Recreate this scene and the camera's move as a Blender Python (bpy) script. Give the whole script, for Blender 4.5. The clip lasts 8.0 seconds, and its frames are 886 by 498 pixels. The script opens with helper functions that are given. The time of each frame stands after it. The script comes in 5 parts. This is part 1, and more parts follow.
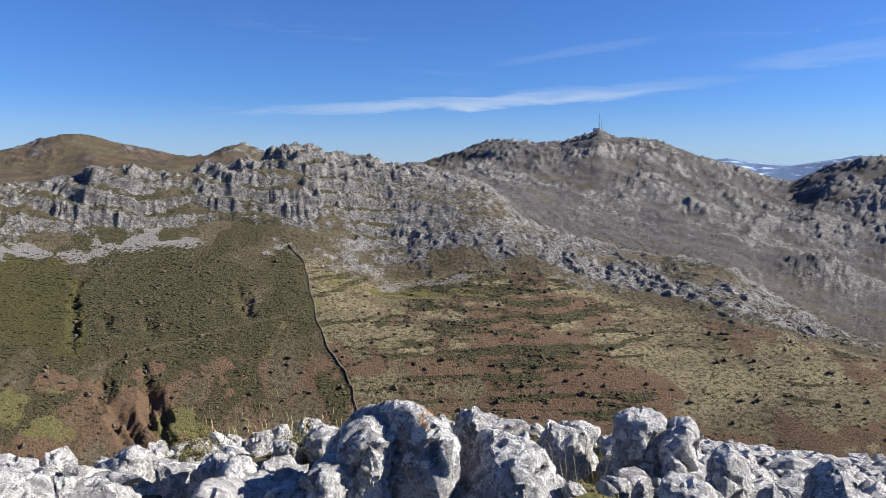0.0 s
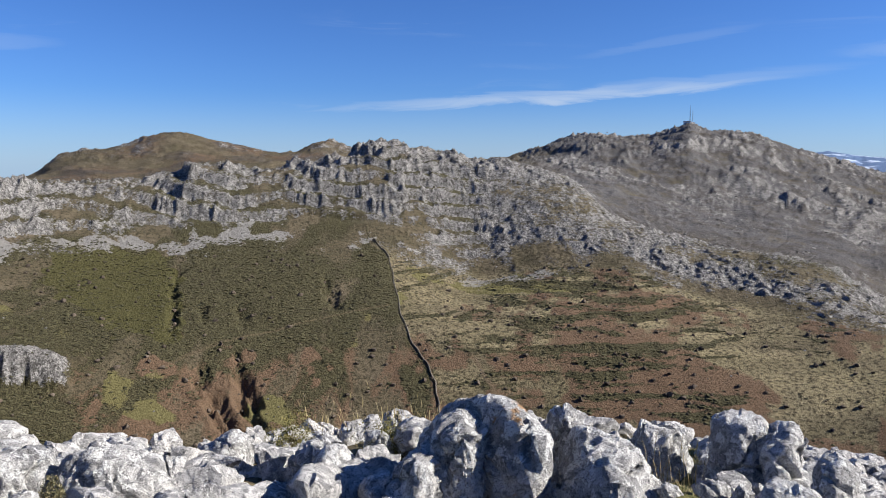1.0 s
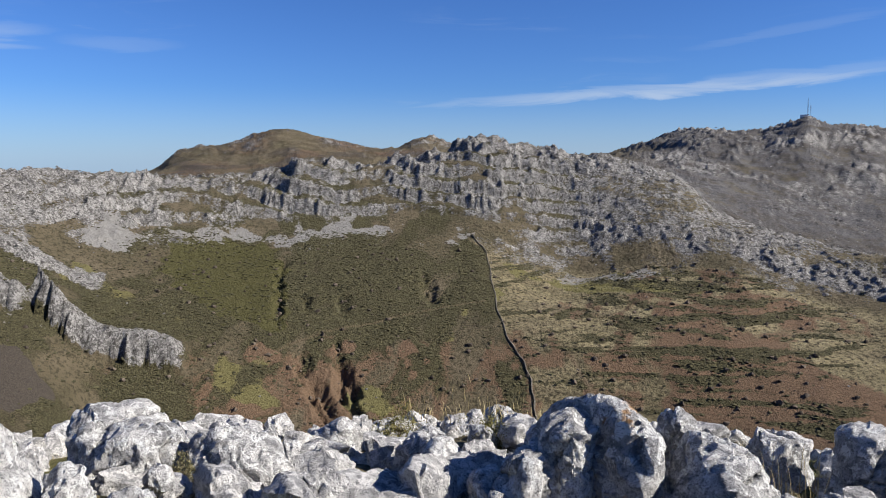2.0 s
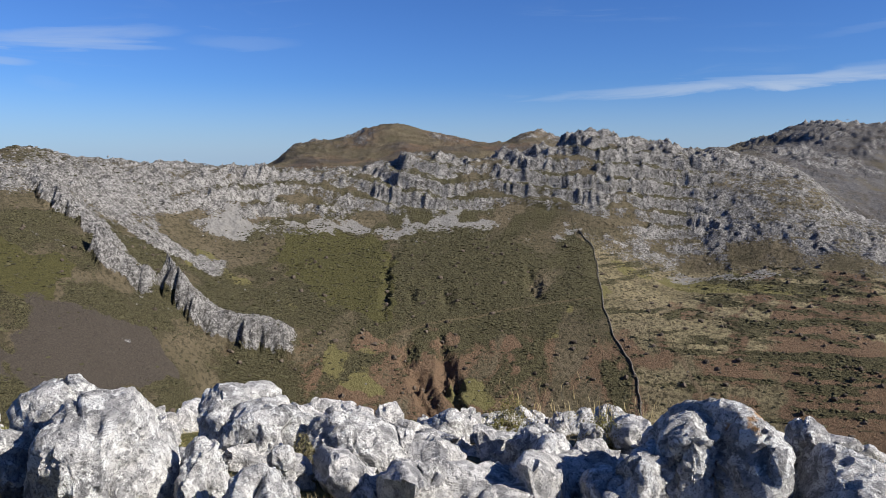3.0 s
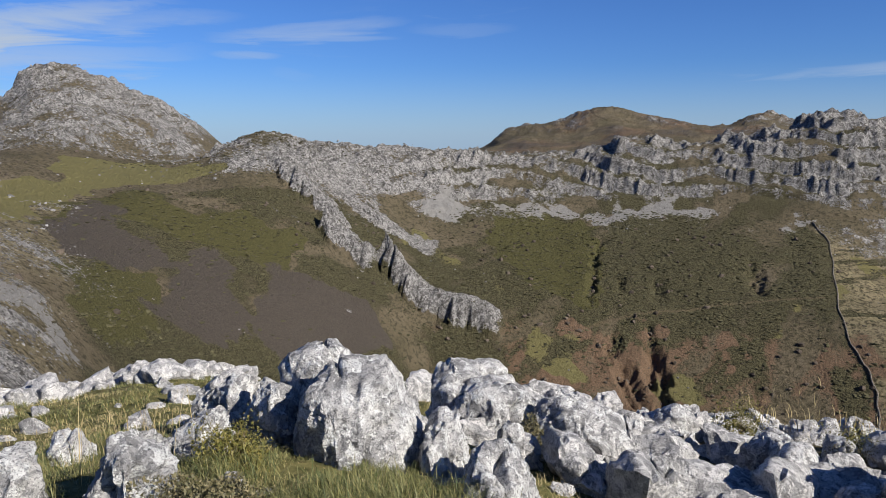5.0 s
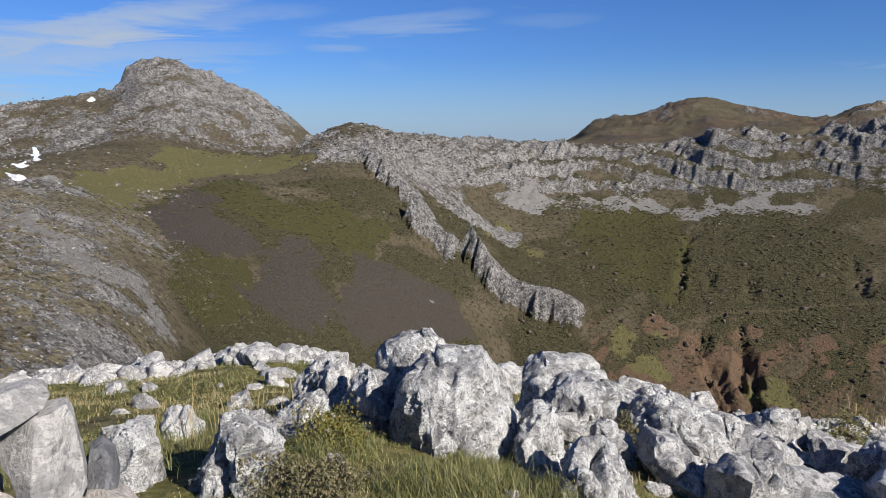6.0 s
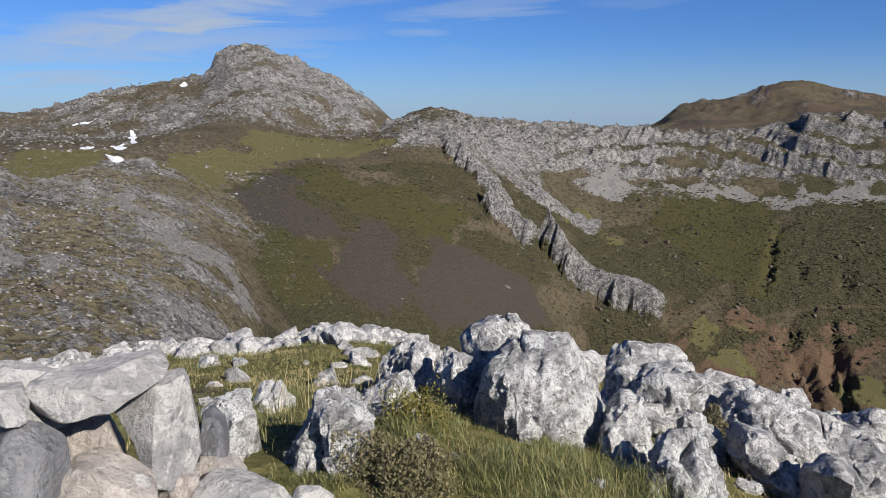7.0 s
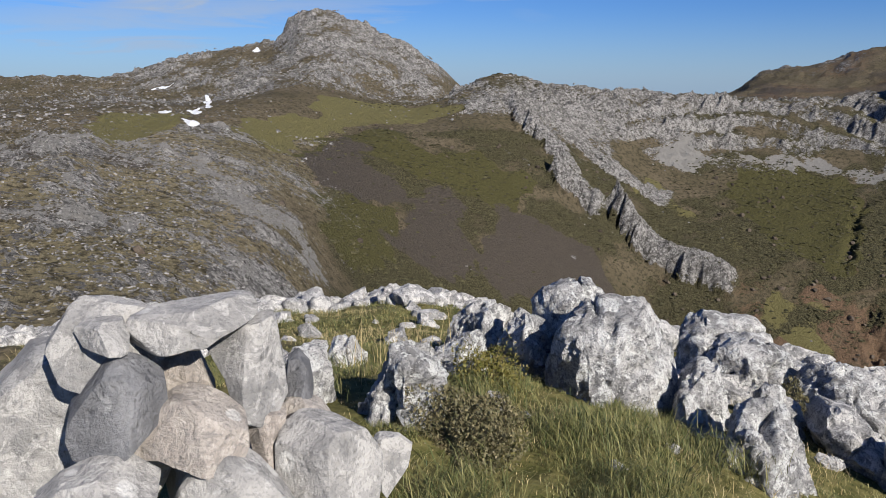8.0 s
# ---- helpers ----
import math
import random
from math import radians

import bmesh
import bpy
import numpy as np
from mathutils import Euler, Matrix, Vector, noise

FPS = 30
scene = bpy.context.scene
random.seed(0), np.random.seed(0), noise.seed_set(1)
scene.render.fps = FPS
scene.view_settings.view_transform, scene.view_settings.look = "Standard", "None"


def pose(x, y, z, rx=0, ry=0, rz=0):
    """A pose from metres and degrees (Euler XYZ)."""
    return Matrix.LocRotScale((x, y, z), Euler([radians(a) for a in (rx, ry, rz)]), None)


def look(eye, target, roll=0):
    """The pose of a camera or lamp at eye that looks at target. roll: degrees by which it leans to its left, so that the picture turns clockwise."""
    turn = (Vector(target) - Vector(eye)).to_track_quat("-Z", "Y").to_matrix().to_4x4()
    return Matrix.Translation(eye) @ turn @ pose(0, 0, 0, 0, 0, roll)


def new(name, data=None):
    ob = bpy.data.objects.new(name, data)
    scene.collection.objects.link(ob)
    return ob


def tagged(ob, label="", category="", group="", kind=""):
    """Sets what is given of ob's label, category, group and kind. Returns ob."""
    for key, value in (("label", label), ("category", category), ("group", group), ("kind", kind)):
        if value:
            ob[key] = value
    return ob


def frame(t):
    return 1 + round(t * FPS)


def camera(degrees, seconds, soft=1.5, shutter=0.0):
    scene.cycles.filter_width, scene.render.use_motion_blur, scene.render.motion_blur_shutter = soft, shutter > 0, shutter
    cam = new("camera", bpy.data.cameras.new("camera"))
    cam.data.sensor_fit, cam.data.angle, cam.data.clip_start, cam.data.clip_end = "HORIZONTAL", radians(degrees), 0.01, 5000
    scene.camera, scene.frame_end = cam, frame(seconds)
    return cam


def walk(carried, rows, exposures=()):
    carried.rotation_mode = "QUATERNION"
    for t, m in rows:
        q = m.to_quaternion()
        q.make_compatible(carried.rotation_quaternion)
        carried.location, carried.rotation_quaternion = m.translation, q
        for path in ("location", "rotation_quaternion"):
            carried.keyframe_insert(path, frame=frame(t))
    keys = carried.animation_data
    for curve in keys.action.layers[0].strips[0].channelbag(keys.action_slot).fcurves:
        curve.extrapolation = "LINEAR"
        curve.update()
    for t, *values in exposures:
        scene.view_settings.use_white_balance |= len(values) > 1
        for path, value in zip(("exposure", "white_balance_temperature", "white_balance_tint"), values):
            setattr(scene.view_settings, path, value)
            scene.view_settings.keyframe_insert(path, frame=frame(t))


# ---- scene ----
import functools

# ---- camera ----
cam = camera(63.1, 8.0, 0.5)
ROWS = [
    (0.0, 0.0000, 0.0000, 1.6000, 0.00, -6.52, -0.20),
    (0.5, -0.0340, -0.0245, 1.6018, 3.14, -6.74, -0.04),
    (1.0, -0.0725, -0.0347, 1.6050, 6.60, -6.92, 0.09),
    (2.5, -0.1972, -0.1147, 1.6191, 18.57, -7.42, 0.01),
    (3.0, -0.2318, -0.1191, 1.6152, 22.83, -7.68, -0.01),
    (3.5, -0.2743, -0.1504, 1.6164, 27.17, -7.99, 0.01),
    (4.0, -0.3230, -0.1767, 1.6167, 31.46, -8.33, 0.13),
    (4.5, -0.3659, -0.2000, 1.6151, 35.57, -8.62, 0.13),
    (6.0, -0.4631, -0.2921, 1.6119, 46.02, -9.53, 0.10),
    (6.5, -0.4885, -0.3138, 1.6157, 49.15, -9.98, 0.02),
    (7.0, -0.5054, -0.3424, 1.6098, 52.23, -10.72, 0.03),
    (7.5, -0.5249, -0.3702, 1.5919, 55.11, -11.84, -0.10),
    (8.0, -0.5471, -0.3798, 1.5566, 57.54, -13.29, -0.22),
]
walk(cam, [(t, pose(x, y, z, 90 + pitch, roll, yaw)) for t, x, y, z, yaw, pitch, roll in ROWS],
     exposures=[(0.0, 1.10), (2.0, 0.96), (4.0, 0.82), (6.0, 0.72), (8.0, 0.64)])

# ---- sun and sky ----
SUN_BEARING, SUN_HEIGHT = 88.0, 31.0
sun = new("sun", bpy.data.lights.new("sun", "SUN"))
sun.data.energy, sun.data.angle, sun.data.color = 5.0, radians(0.53), (1.0, 0.945, 0.87)
a, h = radians(SUN_BEARING), radians(SUN_HEIGHT)
sun.matrix_world = look((0, 0, 60), (-60 * math.sin(a) * math.cos(h), -60 * math.cos(a) * math.cos(h), 60 - 60 * math.sin(h)))
tagged(sun, "low winter sun in a blue sky", "sun", kind="structure")


class Nodes:
    """A small builder of node trees."""

    def __init__(self, tree):
        self.tree = tree
        tree.nodes.clear()

    def add(self, kind, inputs=None, **props):
        node = self.tree.nodes.new(kind)
        for key, value in props.items():
            setattr(node, key, value)
        for key, value in (inputs or {}).items():
            if isinstance(value, bpy.types.NodeSocket):
                self.tree.links.new(value, node.inputs[key])
            else:
                node.inputs[key].default_value = value
        return node

    def noise(self, vector, scale, detail=4.0, rough=0.55, distortion=0.0):
        n = self.add("ShaderNodeTexNoise", {"Scale": scale, "Detail": detail, "Roughness": rough, "Distortion": distortion})
        if vector is not None:
            self.tree.links.new(vector, n.inputs["Vector"])
        return n.outputs["Fac"]

    def cells(self, vector, scale, feature="F1", out="Distance", rand=1.0):
        n = self.add("ShaderNodeTexVoronoi", {"Scale": scale, "Randomness": rand}, feature=feature)
        if vector is not None:
            self.tree.links.new(vector, n.inputs["Vector"])
        return n.outputs[out]

    def step(self, value, low, high, out_low=0.0, out_high=1.0):
        n = self.add("ShaderNodeMapRange", {"Value": value, "From Min": low, "From Max": high, "To Min": out_low, "To Max": out_high})
        n.interpolation_type = "SMOOTHSTEP"
        return n.outputs["Result"]

    def calc(self, operation, a, b=0.0, clamp=False):
        n = self.add("ShaderNodeMath", {0: a, 1: b}, operation=operation, use_clamp=clamp)
        return n.outputs[0]

    def mix(self, factor, a, b, blend="MIX"):
        n = self.add("ShaderNodeMix", data_type="RGBA", blend_type=blend)
        for key, value in ((0, factor), (6, a), (7, b)):
            if isinstance(value, bpy.types.NodeSocket):
                self.tree.links.new(value, n.inputs[key])
            elif key == 0:
                n.inputs[key].default_value = value
            else:
                n.inputs[key].default_value = (*value, 1.0)
        return n.outputs[2]

    def scaled(self, vector, x, y, z, turn=0.0):
        n = self.add("ShaderNodeMapping", {"Vector": vector, "Scale": (x, y, z), "Rotation": (0, 0, turn)})
        return n.outputs[0]


world = bpy.data.worlds.new("sky")
scene.world = world
world.use_nodes = True
w = Nodes(world.node_tree)
sky = w.add("ShaderNodeTexSky", sky_type="NISHITA", sun_disc=False, sun_elevation=h, sun_rotation=a, altitude=1200, air_density=1.0, dust_density=0.4, ozone_density=2.5)
way = w.add("ShaderNodeTexCoord").outputs["Generated"]
# wind-drawn cirrus: a thin high layer, and longer streaks by bearing, slope of the line, height and thickness in radians
split = w.add("ShaderNodeSeparateXYZ", {0: way})
turn = w.calc("ARCTAN2", w.calc("MULTIPLY", split.outputs[0], -1.0), split.outputs[1])
rise = w.calc("ARCSINE", split.outputs[2])
flat = w.add("ShaderNodeCombineXYZ", {0: w.calc("MULTIPLY", turn, 2.2), 1: w.calc("MULTIPLY", rise, 17.0), 2: 0.0}).outputs[0]
wisps = w.noise(w.scaled(flat, 1.0, 1.0, 1.0, 0.16), 2.4, 9.0, 0.6, 0.9)
banks = w.noise(flat, 0.9, 3.0, 0.5)
cloud = w.calc("MULTIPLY", w.step(wisps, 0.52, 0.85), w.step(banks, 0.46, 0.66, 0.0, 0.5))
STREAKS = [  # bearing, half length, height, rise per radian leftwards, thickness, strength
    (-0.02, 0.36, 0.086, -0.056, 0.010, 0.8), (-0.2, 0.22, 0.100, -0.06, 0.010, 0.45),
    (0.864, 0.14, 0.137, -0.10, 0.012, 0.65), (0.85, 0.11, 0.127, -0.03, 0.007, 0.6), (0.946, 0.05, 0.104, -0.02, 0.007, 0.6), (0.66, 0.08, 0.14, 0.0, 0.010, 0.35),
    (1.253, 0.24, 0.118, -0.20, 0.026, 0.95), (1.32, 0.34, 0.075, -0.08, 0.034, 0.8), (1.10, 0.16, 0.135, -0.12, 0.014, 0.6), (0.884, 0.04, 0.079, 0.1, 0.012, 0.3), (-0.49, 0.13, 0.134, -0.06, 0.012, 0.45), (-0.18, 0.13, 0.153, -0.14, 0.008, 0.3),
    (0.62, 0.5, 0.034, -0.01, 0.012, 0.35), (0.0, 0.4, 0.02, 0.0, 0.013, 0.4), (-0.4, 0.3, 0.03, 0.0, 0.009, 0.4), (1.25, 0.4, 0.05, 0.0, 0.03, 0.35),
]
for at, half, height, lift, thick, strength in STREAKS:
    along_b = w.calc("DIVIDE", w.calc("SUBTRACT", turn, at), half)
    off = w.calc("DIVIDE", w.calc("SUBTRACT", rise, w.calc("ADD", w.calc("MULTIPLY", w.calc("SUBTRACT", turn, at), lift), height)), thick)
    off = w.calc("ADD", off, w.calc("MULTIPLY", w.calc("SUBTRACT", wisps, 0.5), 3.0))
    reach = w.calc("ADD", w.calc("MULTIPLY", along_b, along_b), w.calc("MULTIPLY", off, off))
    mass = w.calc("MULTIPLY", w.step(reach, 1.1, 0.0), w.step(wisps, 0.25, 0.7, 0.25, strength * 1.15))
    cloud = w.calc("MAXIMUM", cloud, w.calc("MULTIPLY", mass, strength * 1.3))
blue = w.mix(1.0, sky.outputs[0], (0.50, 0.86, 1.54), "MULTIPLY")
shade = w.mix(w.calc("MULTIPLY", w.calc("MAXIMUM", cloud, w.step(rise, 0.10, -0.02, 0.0, 0.6)), 0.8, True), blue, (6.3, 7.7, 10.0))
w.add("ShaderNodeOutputWorld", {0: w.add("ShaderNodeBackground", {0: shade, 1: 0.0405}).outputs[0]})


# ---- materials ----
def material(name, rough=0.9, spec=0.3):
    m = bpy.data.materials.new(name)
    m.use_nodes = True
    n = Nodes(m.node_tree)
    shader = n.add("ShaderNodeBsdfPrincipled", {"Roughness": rough, "Specular IOR Level": spec})
    n.add("ShaderNodeOutputMaterial", {0: shader.outputs[0]})
    return m, n, shader


def finish(n, shader, colour, height=None, strength=0.5, distance=0.02):
    n.tree.links.new(colour, shader.inputs["Base Color"])
    if height is not None:
        bump = n.add("ShaderNodeBump", {"Height": height, "Strength": strength, "Distance": distance})
        n.tree.links.new(bump.outputs[0], shader.inputs["Normal"])


def limestone(name, pale, dark, lichen=0.5, rust=0.0, grain=1.0, dots=0.8, world_size=False, crust=0.8):
    """Weathered limestone, pitted and spotted with white and black lichen."""
    m, n, shader = material(name, 0.92, 0.2)
    place = n.add("ShaderNodeNewGeometry").outputs["Position"] if world_size else n.add("ShaderNodeTexCoord").outputs["Object"]
    chance = n.add("ShaderNodeObjectInfo").outputs["Random"]
    shift = n.add("ShaderNodeVectorMath", {0: place, 1: n.add("ShaderNodeCombineXYZ", {0: n.calc("MULTIPLY", chance, 37.0), 1: n.calc("MULTIPLY", chance, 91.0), 2: n.calc("MULTIPLY", chance, 53.0)}).outputs[0]}, operation="ADD").outputs[0]
    broad = n.noise(shift, 3.4, 6, 0.62, 0.3)
    mid = n.noise(shift, 17.0, 7, 0.68, 0.5)
    fine = n.noise(shift, 95.0, 5, 0.7)
    spots = n.cells(shift, 24.0)
    rings = n.cells(n.add("ShaderNodeVectorMath", {0: shift, 1: (7.0, 3.0, 5.0)}, operation="ADD").outputs[0], 8.0)
    colour = n.mix(n.step(broad, 0.38, 0.62), dark, pale)
    colour = n.mix(n.calc("MULTIPLY", n.step(mid, 0.50, 0.58), lichen * 0.75), colour, (0.12, 0.12, 0.122))
    colour = n.mix(n.calc("MULTIPLY", n.step(n.noise(shift, 11.0, 8, 0.72, 0.8), 0.515, 0.55), crust), colour, tuple(min(0.76, c * 1.3) for c in pale))
    colour = n.mix(n.calc("MULTIPLY", n.step(fine, 0.53, 0.60), lichen * 0.8), colour, (0.10, 0.10, 0.105))
    colour = n.mix(n.calc("MULTIPLY", n.step(rings, 0.22, 0.17), n.step(broad, 0.45, 0.6, 0.0, 0.6)), colour, (0.66, 0.65, 0.62))
    colour = n.mix(n.calc("MULTIPLY", n.step(spots, 0.17, 0.08), n.step(mid, 0.44, 0.54, 0.0, dots)), colour, (0.055, 0.055, 0.06))
    if rust:
        colour = n.mix(n.calc("MULTIPLY", n.step(n.noise(shift, 3.3, 4, 0.6), 0.63, 0.7), rust), colour, (0.36, 0.17, 0.03))
    relief = n.calc("ADD", n.calc("MULTIPLY", mid, 1.0), n.calc("MULTIPLY", fine, 0.45))
    relief = n.calc("ADD", relief, n.calc("MULTIPLY", n.step(spots, 0.3, 0.0), -0.3))
    finish(n, shader, colour, relief, 1.0, 0.05 * grain)
    return m


ROCK = limestone("limestone", (0.60, 0.583, 0.56), (0.33, 0.323, 0.315), 0.85, 0.0)
ROCK_RUST = limestone("limestone_rust", (0.60, 0.583, 0.56), (0.33, 0.323, 0.315), 0.85, 0.8)
PILE = limestone("pile_stone", (0.38, 0.366, 0.345), (0.23, 0.224, 0.216), 0.42, 0.0, 0.3, 0.25, crust=0.5)
PILE_PINK = limestone("pile_stone_pink", (0.40, 0.36, 0.32), (0.27, 0.235, 0.205), 0.4, 0.0, 0.4, 0.25, crust=0.5)
PILE_DARK = limestone("pile_stone_dark", (0.27, 0.27, 0.275), (0.15, 0.15, 0.155), 0.3, 0.0, 0.5, 0.1, crust=0.2)


# ---- the land ----
# Bearings in degrees to the left of north (+y), seen from the summit; distances in metres; heights as slopes in degrees from the eye.
EYE = 1.6


def hermite(x, xs, ys):
    """Smooth curve through knots that never overshoots."""
    xs, ys = np.asarray(xs, float), np.asarray(ys, float)
    step = np.diff(xs)
    slope = np.diff(ys) / step
    m = np.zeros(len(xs))
    both = slope[:-1] * slope[1:] > 0
    m[1:-1][both] = 2 * slope[:-1][both] * slope[1:][both] / (slope[:-1] + slope[1:])[both]
    m[0], m[-1] = slope[0], slope[-1]
    x = np.clip(x, xs[0], xs[-1])
    i = np.clip(np.searchsorted(xs, x) - 1, 0, len(xs) - 2)
    t = (x - xs[i]) / step[i]
    return ys[i] * (1 + 2 * t) * (1 - t) ** 2 + m[i] * step[i] * t * (1 - t) ** 2 + ys[i + 1] * t * t * (3 - 2 * t) - m[i + 1] * step[i] * t * t * (1 - t)


# each line of the land: (bearing, distance, slope)
BROW = [(-180, 10, -8), (-60, 9.5, -19.8), (-32, 9.2, -20.6), (-20, 9.6, -20.8), (0, 10, -21.5), (20, 10.2, -21.5), (45, 10, -20), (55, 10, -18.6), (61, 10.5, -17.6), (70, 10.5, -17.2), (80, 10, -17.2), (100, 10, -17.2), (140, 10, -12), (180, 10, -8)]
VALLEY = [(-180, 300, -14), (-60, 340, -24), (40, 330, -23.5), (45, 320, -21), (55, 290, -19.5), (61, 250, -19), (66, 195, -20), (72, 140, -20.5), (80, 110, -20), (89, 95, -20), (100, 85, -20), (180, 300, -14)]
SLOPE = [(-180, 400, -9), (-60, 420, -19), (-32, 415, -17), (-20, 430, -15.5), (-5, 440, -13.5), (10, 440, -13), (40, 420, -13), (45, 400, -12), (55, 365, -10.5), (61, 340, -10.5), (66, 290, -10.8), (72, 235, -10), (80, 185, -11), (89, 160, -12), (100, 150, -12), (180, 400, -9)]
FOOT = [(-180, 500, -6), (-60, 470, -16), (-45, 480, -14.5), (-32, 490, -13), (-22, 510, -11.3), (-14, 530, -10.2), (-7, 550, -8.3), (-3, 560, -8.2), (4, 560, -9.2), (10, 555, -7.3), (12.6, 560, -6.5), (19, 565, -5.9), (26.5, 565, -6.0), (35, 550, -6.3), (40, 530, -6.4), (45, 505, -5.8), (50, 475, -4.2), (55, 450, -3.8), (61, 430, -3.9), (68, 395, -4.7), (75.7, 350, -3.6), (78, 325, -3.8), (82, 290, -4.7), (85, 265, -4.3), (89, 240, -5.2), (100, 220, -6), (180, 500, -6)]
CREST = [(-180, 700, -3), (-60, 600, -15), (-45, 600, -13.8), (-32, 600, -11.9), (-30, 605, -11.4), (-26, 610, -9.9), (-21, 620, -7.3), (-15.3, 640, -6.6), (-11.4, 650, -5.7), (-6.5, 660, -4.0), (-4.3, 670, -2.1), (-2, 680, -0.8), (1.5, 690, 0.2), (4.6, 690, 0.6), (8.2, 690, 1.2), (10.7, 690, 1.85), (12.4, 685, 1.5), (15, 670, 0.5), (19.5, 660, -0.15), (24.8, 655, 0.15), (28, 650, -0.95), (31, 645, -1.2), (37, 640, -0.95), (42, 620, -0.8), (49, 590, -0.55), (53, 560, 0.25), (55.7, 545, -0.6), (58, 535, -1.7), (61, 520, -2.0), (68, 490, -1.2), (76, 440, -2.2), (85, 400, -2.4), (180, 700, -3)]
HOLLOW = [(-180, 900, -4), (-60, 760, -14.5), (-32, 760, -12.4), (-26, 780, -10.5), (-21, 790, -8.2), (-14, 810, -7.0), (-6.5, 830, -4.9), (-2, 840, -1.6), (4, 820, -1.0), (11, 820, -0.4), (20, 800, -2.0), (30, 790, -2.4), (45, 740, -2.2), (53, 690, -1.4), (57, 620, -1.6), (62, 590, -1.2), (68, 560, 0.2), (76, 540, -1.7), (85, 520, -1.9), (180, 900, -4)]
FARFOOT = [(-180, 1200, -3), (-60, 1150, -8), (-40, 1150, -7.6), (-31, 1150, -6.8), (-26, 1150, -5.4), (-21, 1150, -4.2), (-16, 1120, -3.6), (-10, 1100, -2.6), (-5, 1080, -1.5), (0, 1020, -0.6), (10, 1000, -0.5), (22, 1000, -0.3), (32, 1000, -0.6), (45, 900, -2.0), (54, 800, -1.6), (58, 690, 0.0), (62, 665, 1.2), (67, 655, 2.4), (71, 660, 1.0), (76, 670, -0.2), (85, 690, -1.2), (180, 1200, -3)]
SKYLINE = [(-180, 1800, 0), (-45, 1750, 0.9), (-31.3, 1700, 0.75), (-29, 1700, 0.35), (-27, 1720, -0.35), (-25.6, 1750, -0.85), (-20.7, 1800, 0.45), (-15.8, 1800, 2.0), (-14, 1780, 2.15), (-13, 1765, 2.38), (-12.1, 1760, 2.72), (-11.1, 1765, 2.35), (-9, 1800, 1.8), (-4.4, 1850, 1.95), (-0.7, 1900, 1.0), (3, 1700, 0.1), (9, 1500, 0.2), (13.7, 1400, 1.1), (15.6, 1380, 1.6), (18.6, 1330, 0.7), (22.5, 1280, 1.35), (26.7, 1250, 2.2), (31, 1260, 0.95), (34, 1270, 0.6), (37, 1280, -1.2), (54, 950, -1.8), (58.6, 770, 1.45), (62, 760, 3.25), (64.6, 760, 4.3), (66.7, 760, 4.9), (68.4, 765, 4.5), (70.3, 775, 2.7), (72.5, 790, 2.3), (77.7, 800, 1.1), (82, 820, 0.0), (180, 1800, 0)]
BEYOND = [(-180, 2600, -2), (-30, 2600, -2.5), (40, 2000, -2.5), (60, 1300, -1.5), (180, 2600, -2)]
RANGE = [(-180, 4600, 0.2), (-45, 4600, 0.9), (-34, 4600, 0.5), (-30, 4600, 0.85), (-27.5, 4600, 0.45), (-25.6, 4600, 0.2), (-23.6, 4600, 0.3), (-21.4, 4600, 0.62), (-19.5, 4600, 0.4), (-10, 4600, -1.5), (90, 4600, -2.5), (130, 4600, 0.4), (180, 4600, 0.2)]


def lines(b):
    """Distances and heights of all lines of the land at the bearings b: two arrays, line by bearing."""
    one = np.ones_like(b)
    brow_d, brow_e = (hermite(b, [r[0] for r in BROW], [r[k] for r in BROW]) for k in (1, 2))
    brow_z = EYE + brow_d * np.tan(np.radians(brow_e))
    near = hermite(b, [-180, -60, -35, -12, -2, 26, 36, 45, 60, 75, 110, 180], [0.0, -0.2, -0.3, -0.28, -0.68, -0.66, -0.46, -0.24, -0.07, -0.02, 0.06, 0.0])
    ds, zs = [0.3 * one, 3.3 * one, 6.0 * one, brow_d], [near * 0.15, near, near * 0.6 + (brow_z - near * 0.6) * 0.38, brow_z]
    vd, ve = (hermite(b, [r[0] for r in VALLEY], [r[k] for r in VALLEY]) for k in (1, 2))
    ds.append(16.5 * one), zs.append(EYE + 16.5 * np.tan(np.radians(np.minimum(brow_e - 6.0, -12))))
    half = np.minimum(75.0, 0.52 * vd)
    ds.append(half), zs.append(EYE + half * np.tan(np.radians(np.minimum(ve - 9.0, -12))))
    for line in (VALLEY, SLOPE, FOOT, CREST, HOLLOW, FARFOOT, SKYLINE, BEYOND, RANGE):
        d, e = (hermite(b, [r[0] for r in line], [r[k] for r in line]) for k in (1, 2))
        ds.append(d), zs.append(EYE + d * np.tan(np.radians(e)))
    ds.append(4950 * one), zs.append(zs[-1] - 200)
    return np.array(ds), np.array(zs)


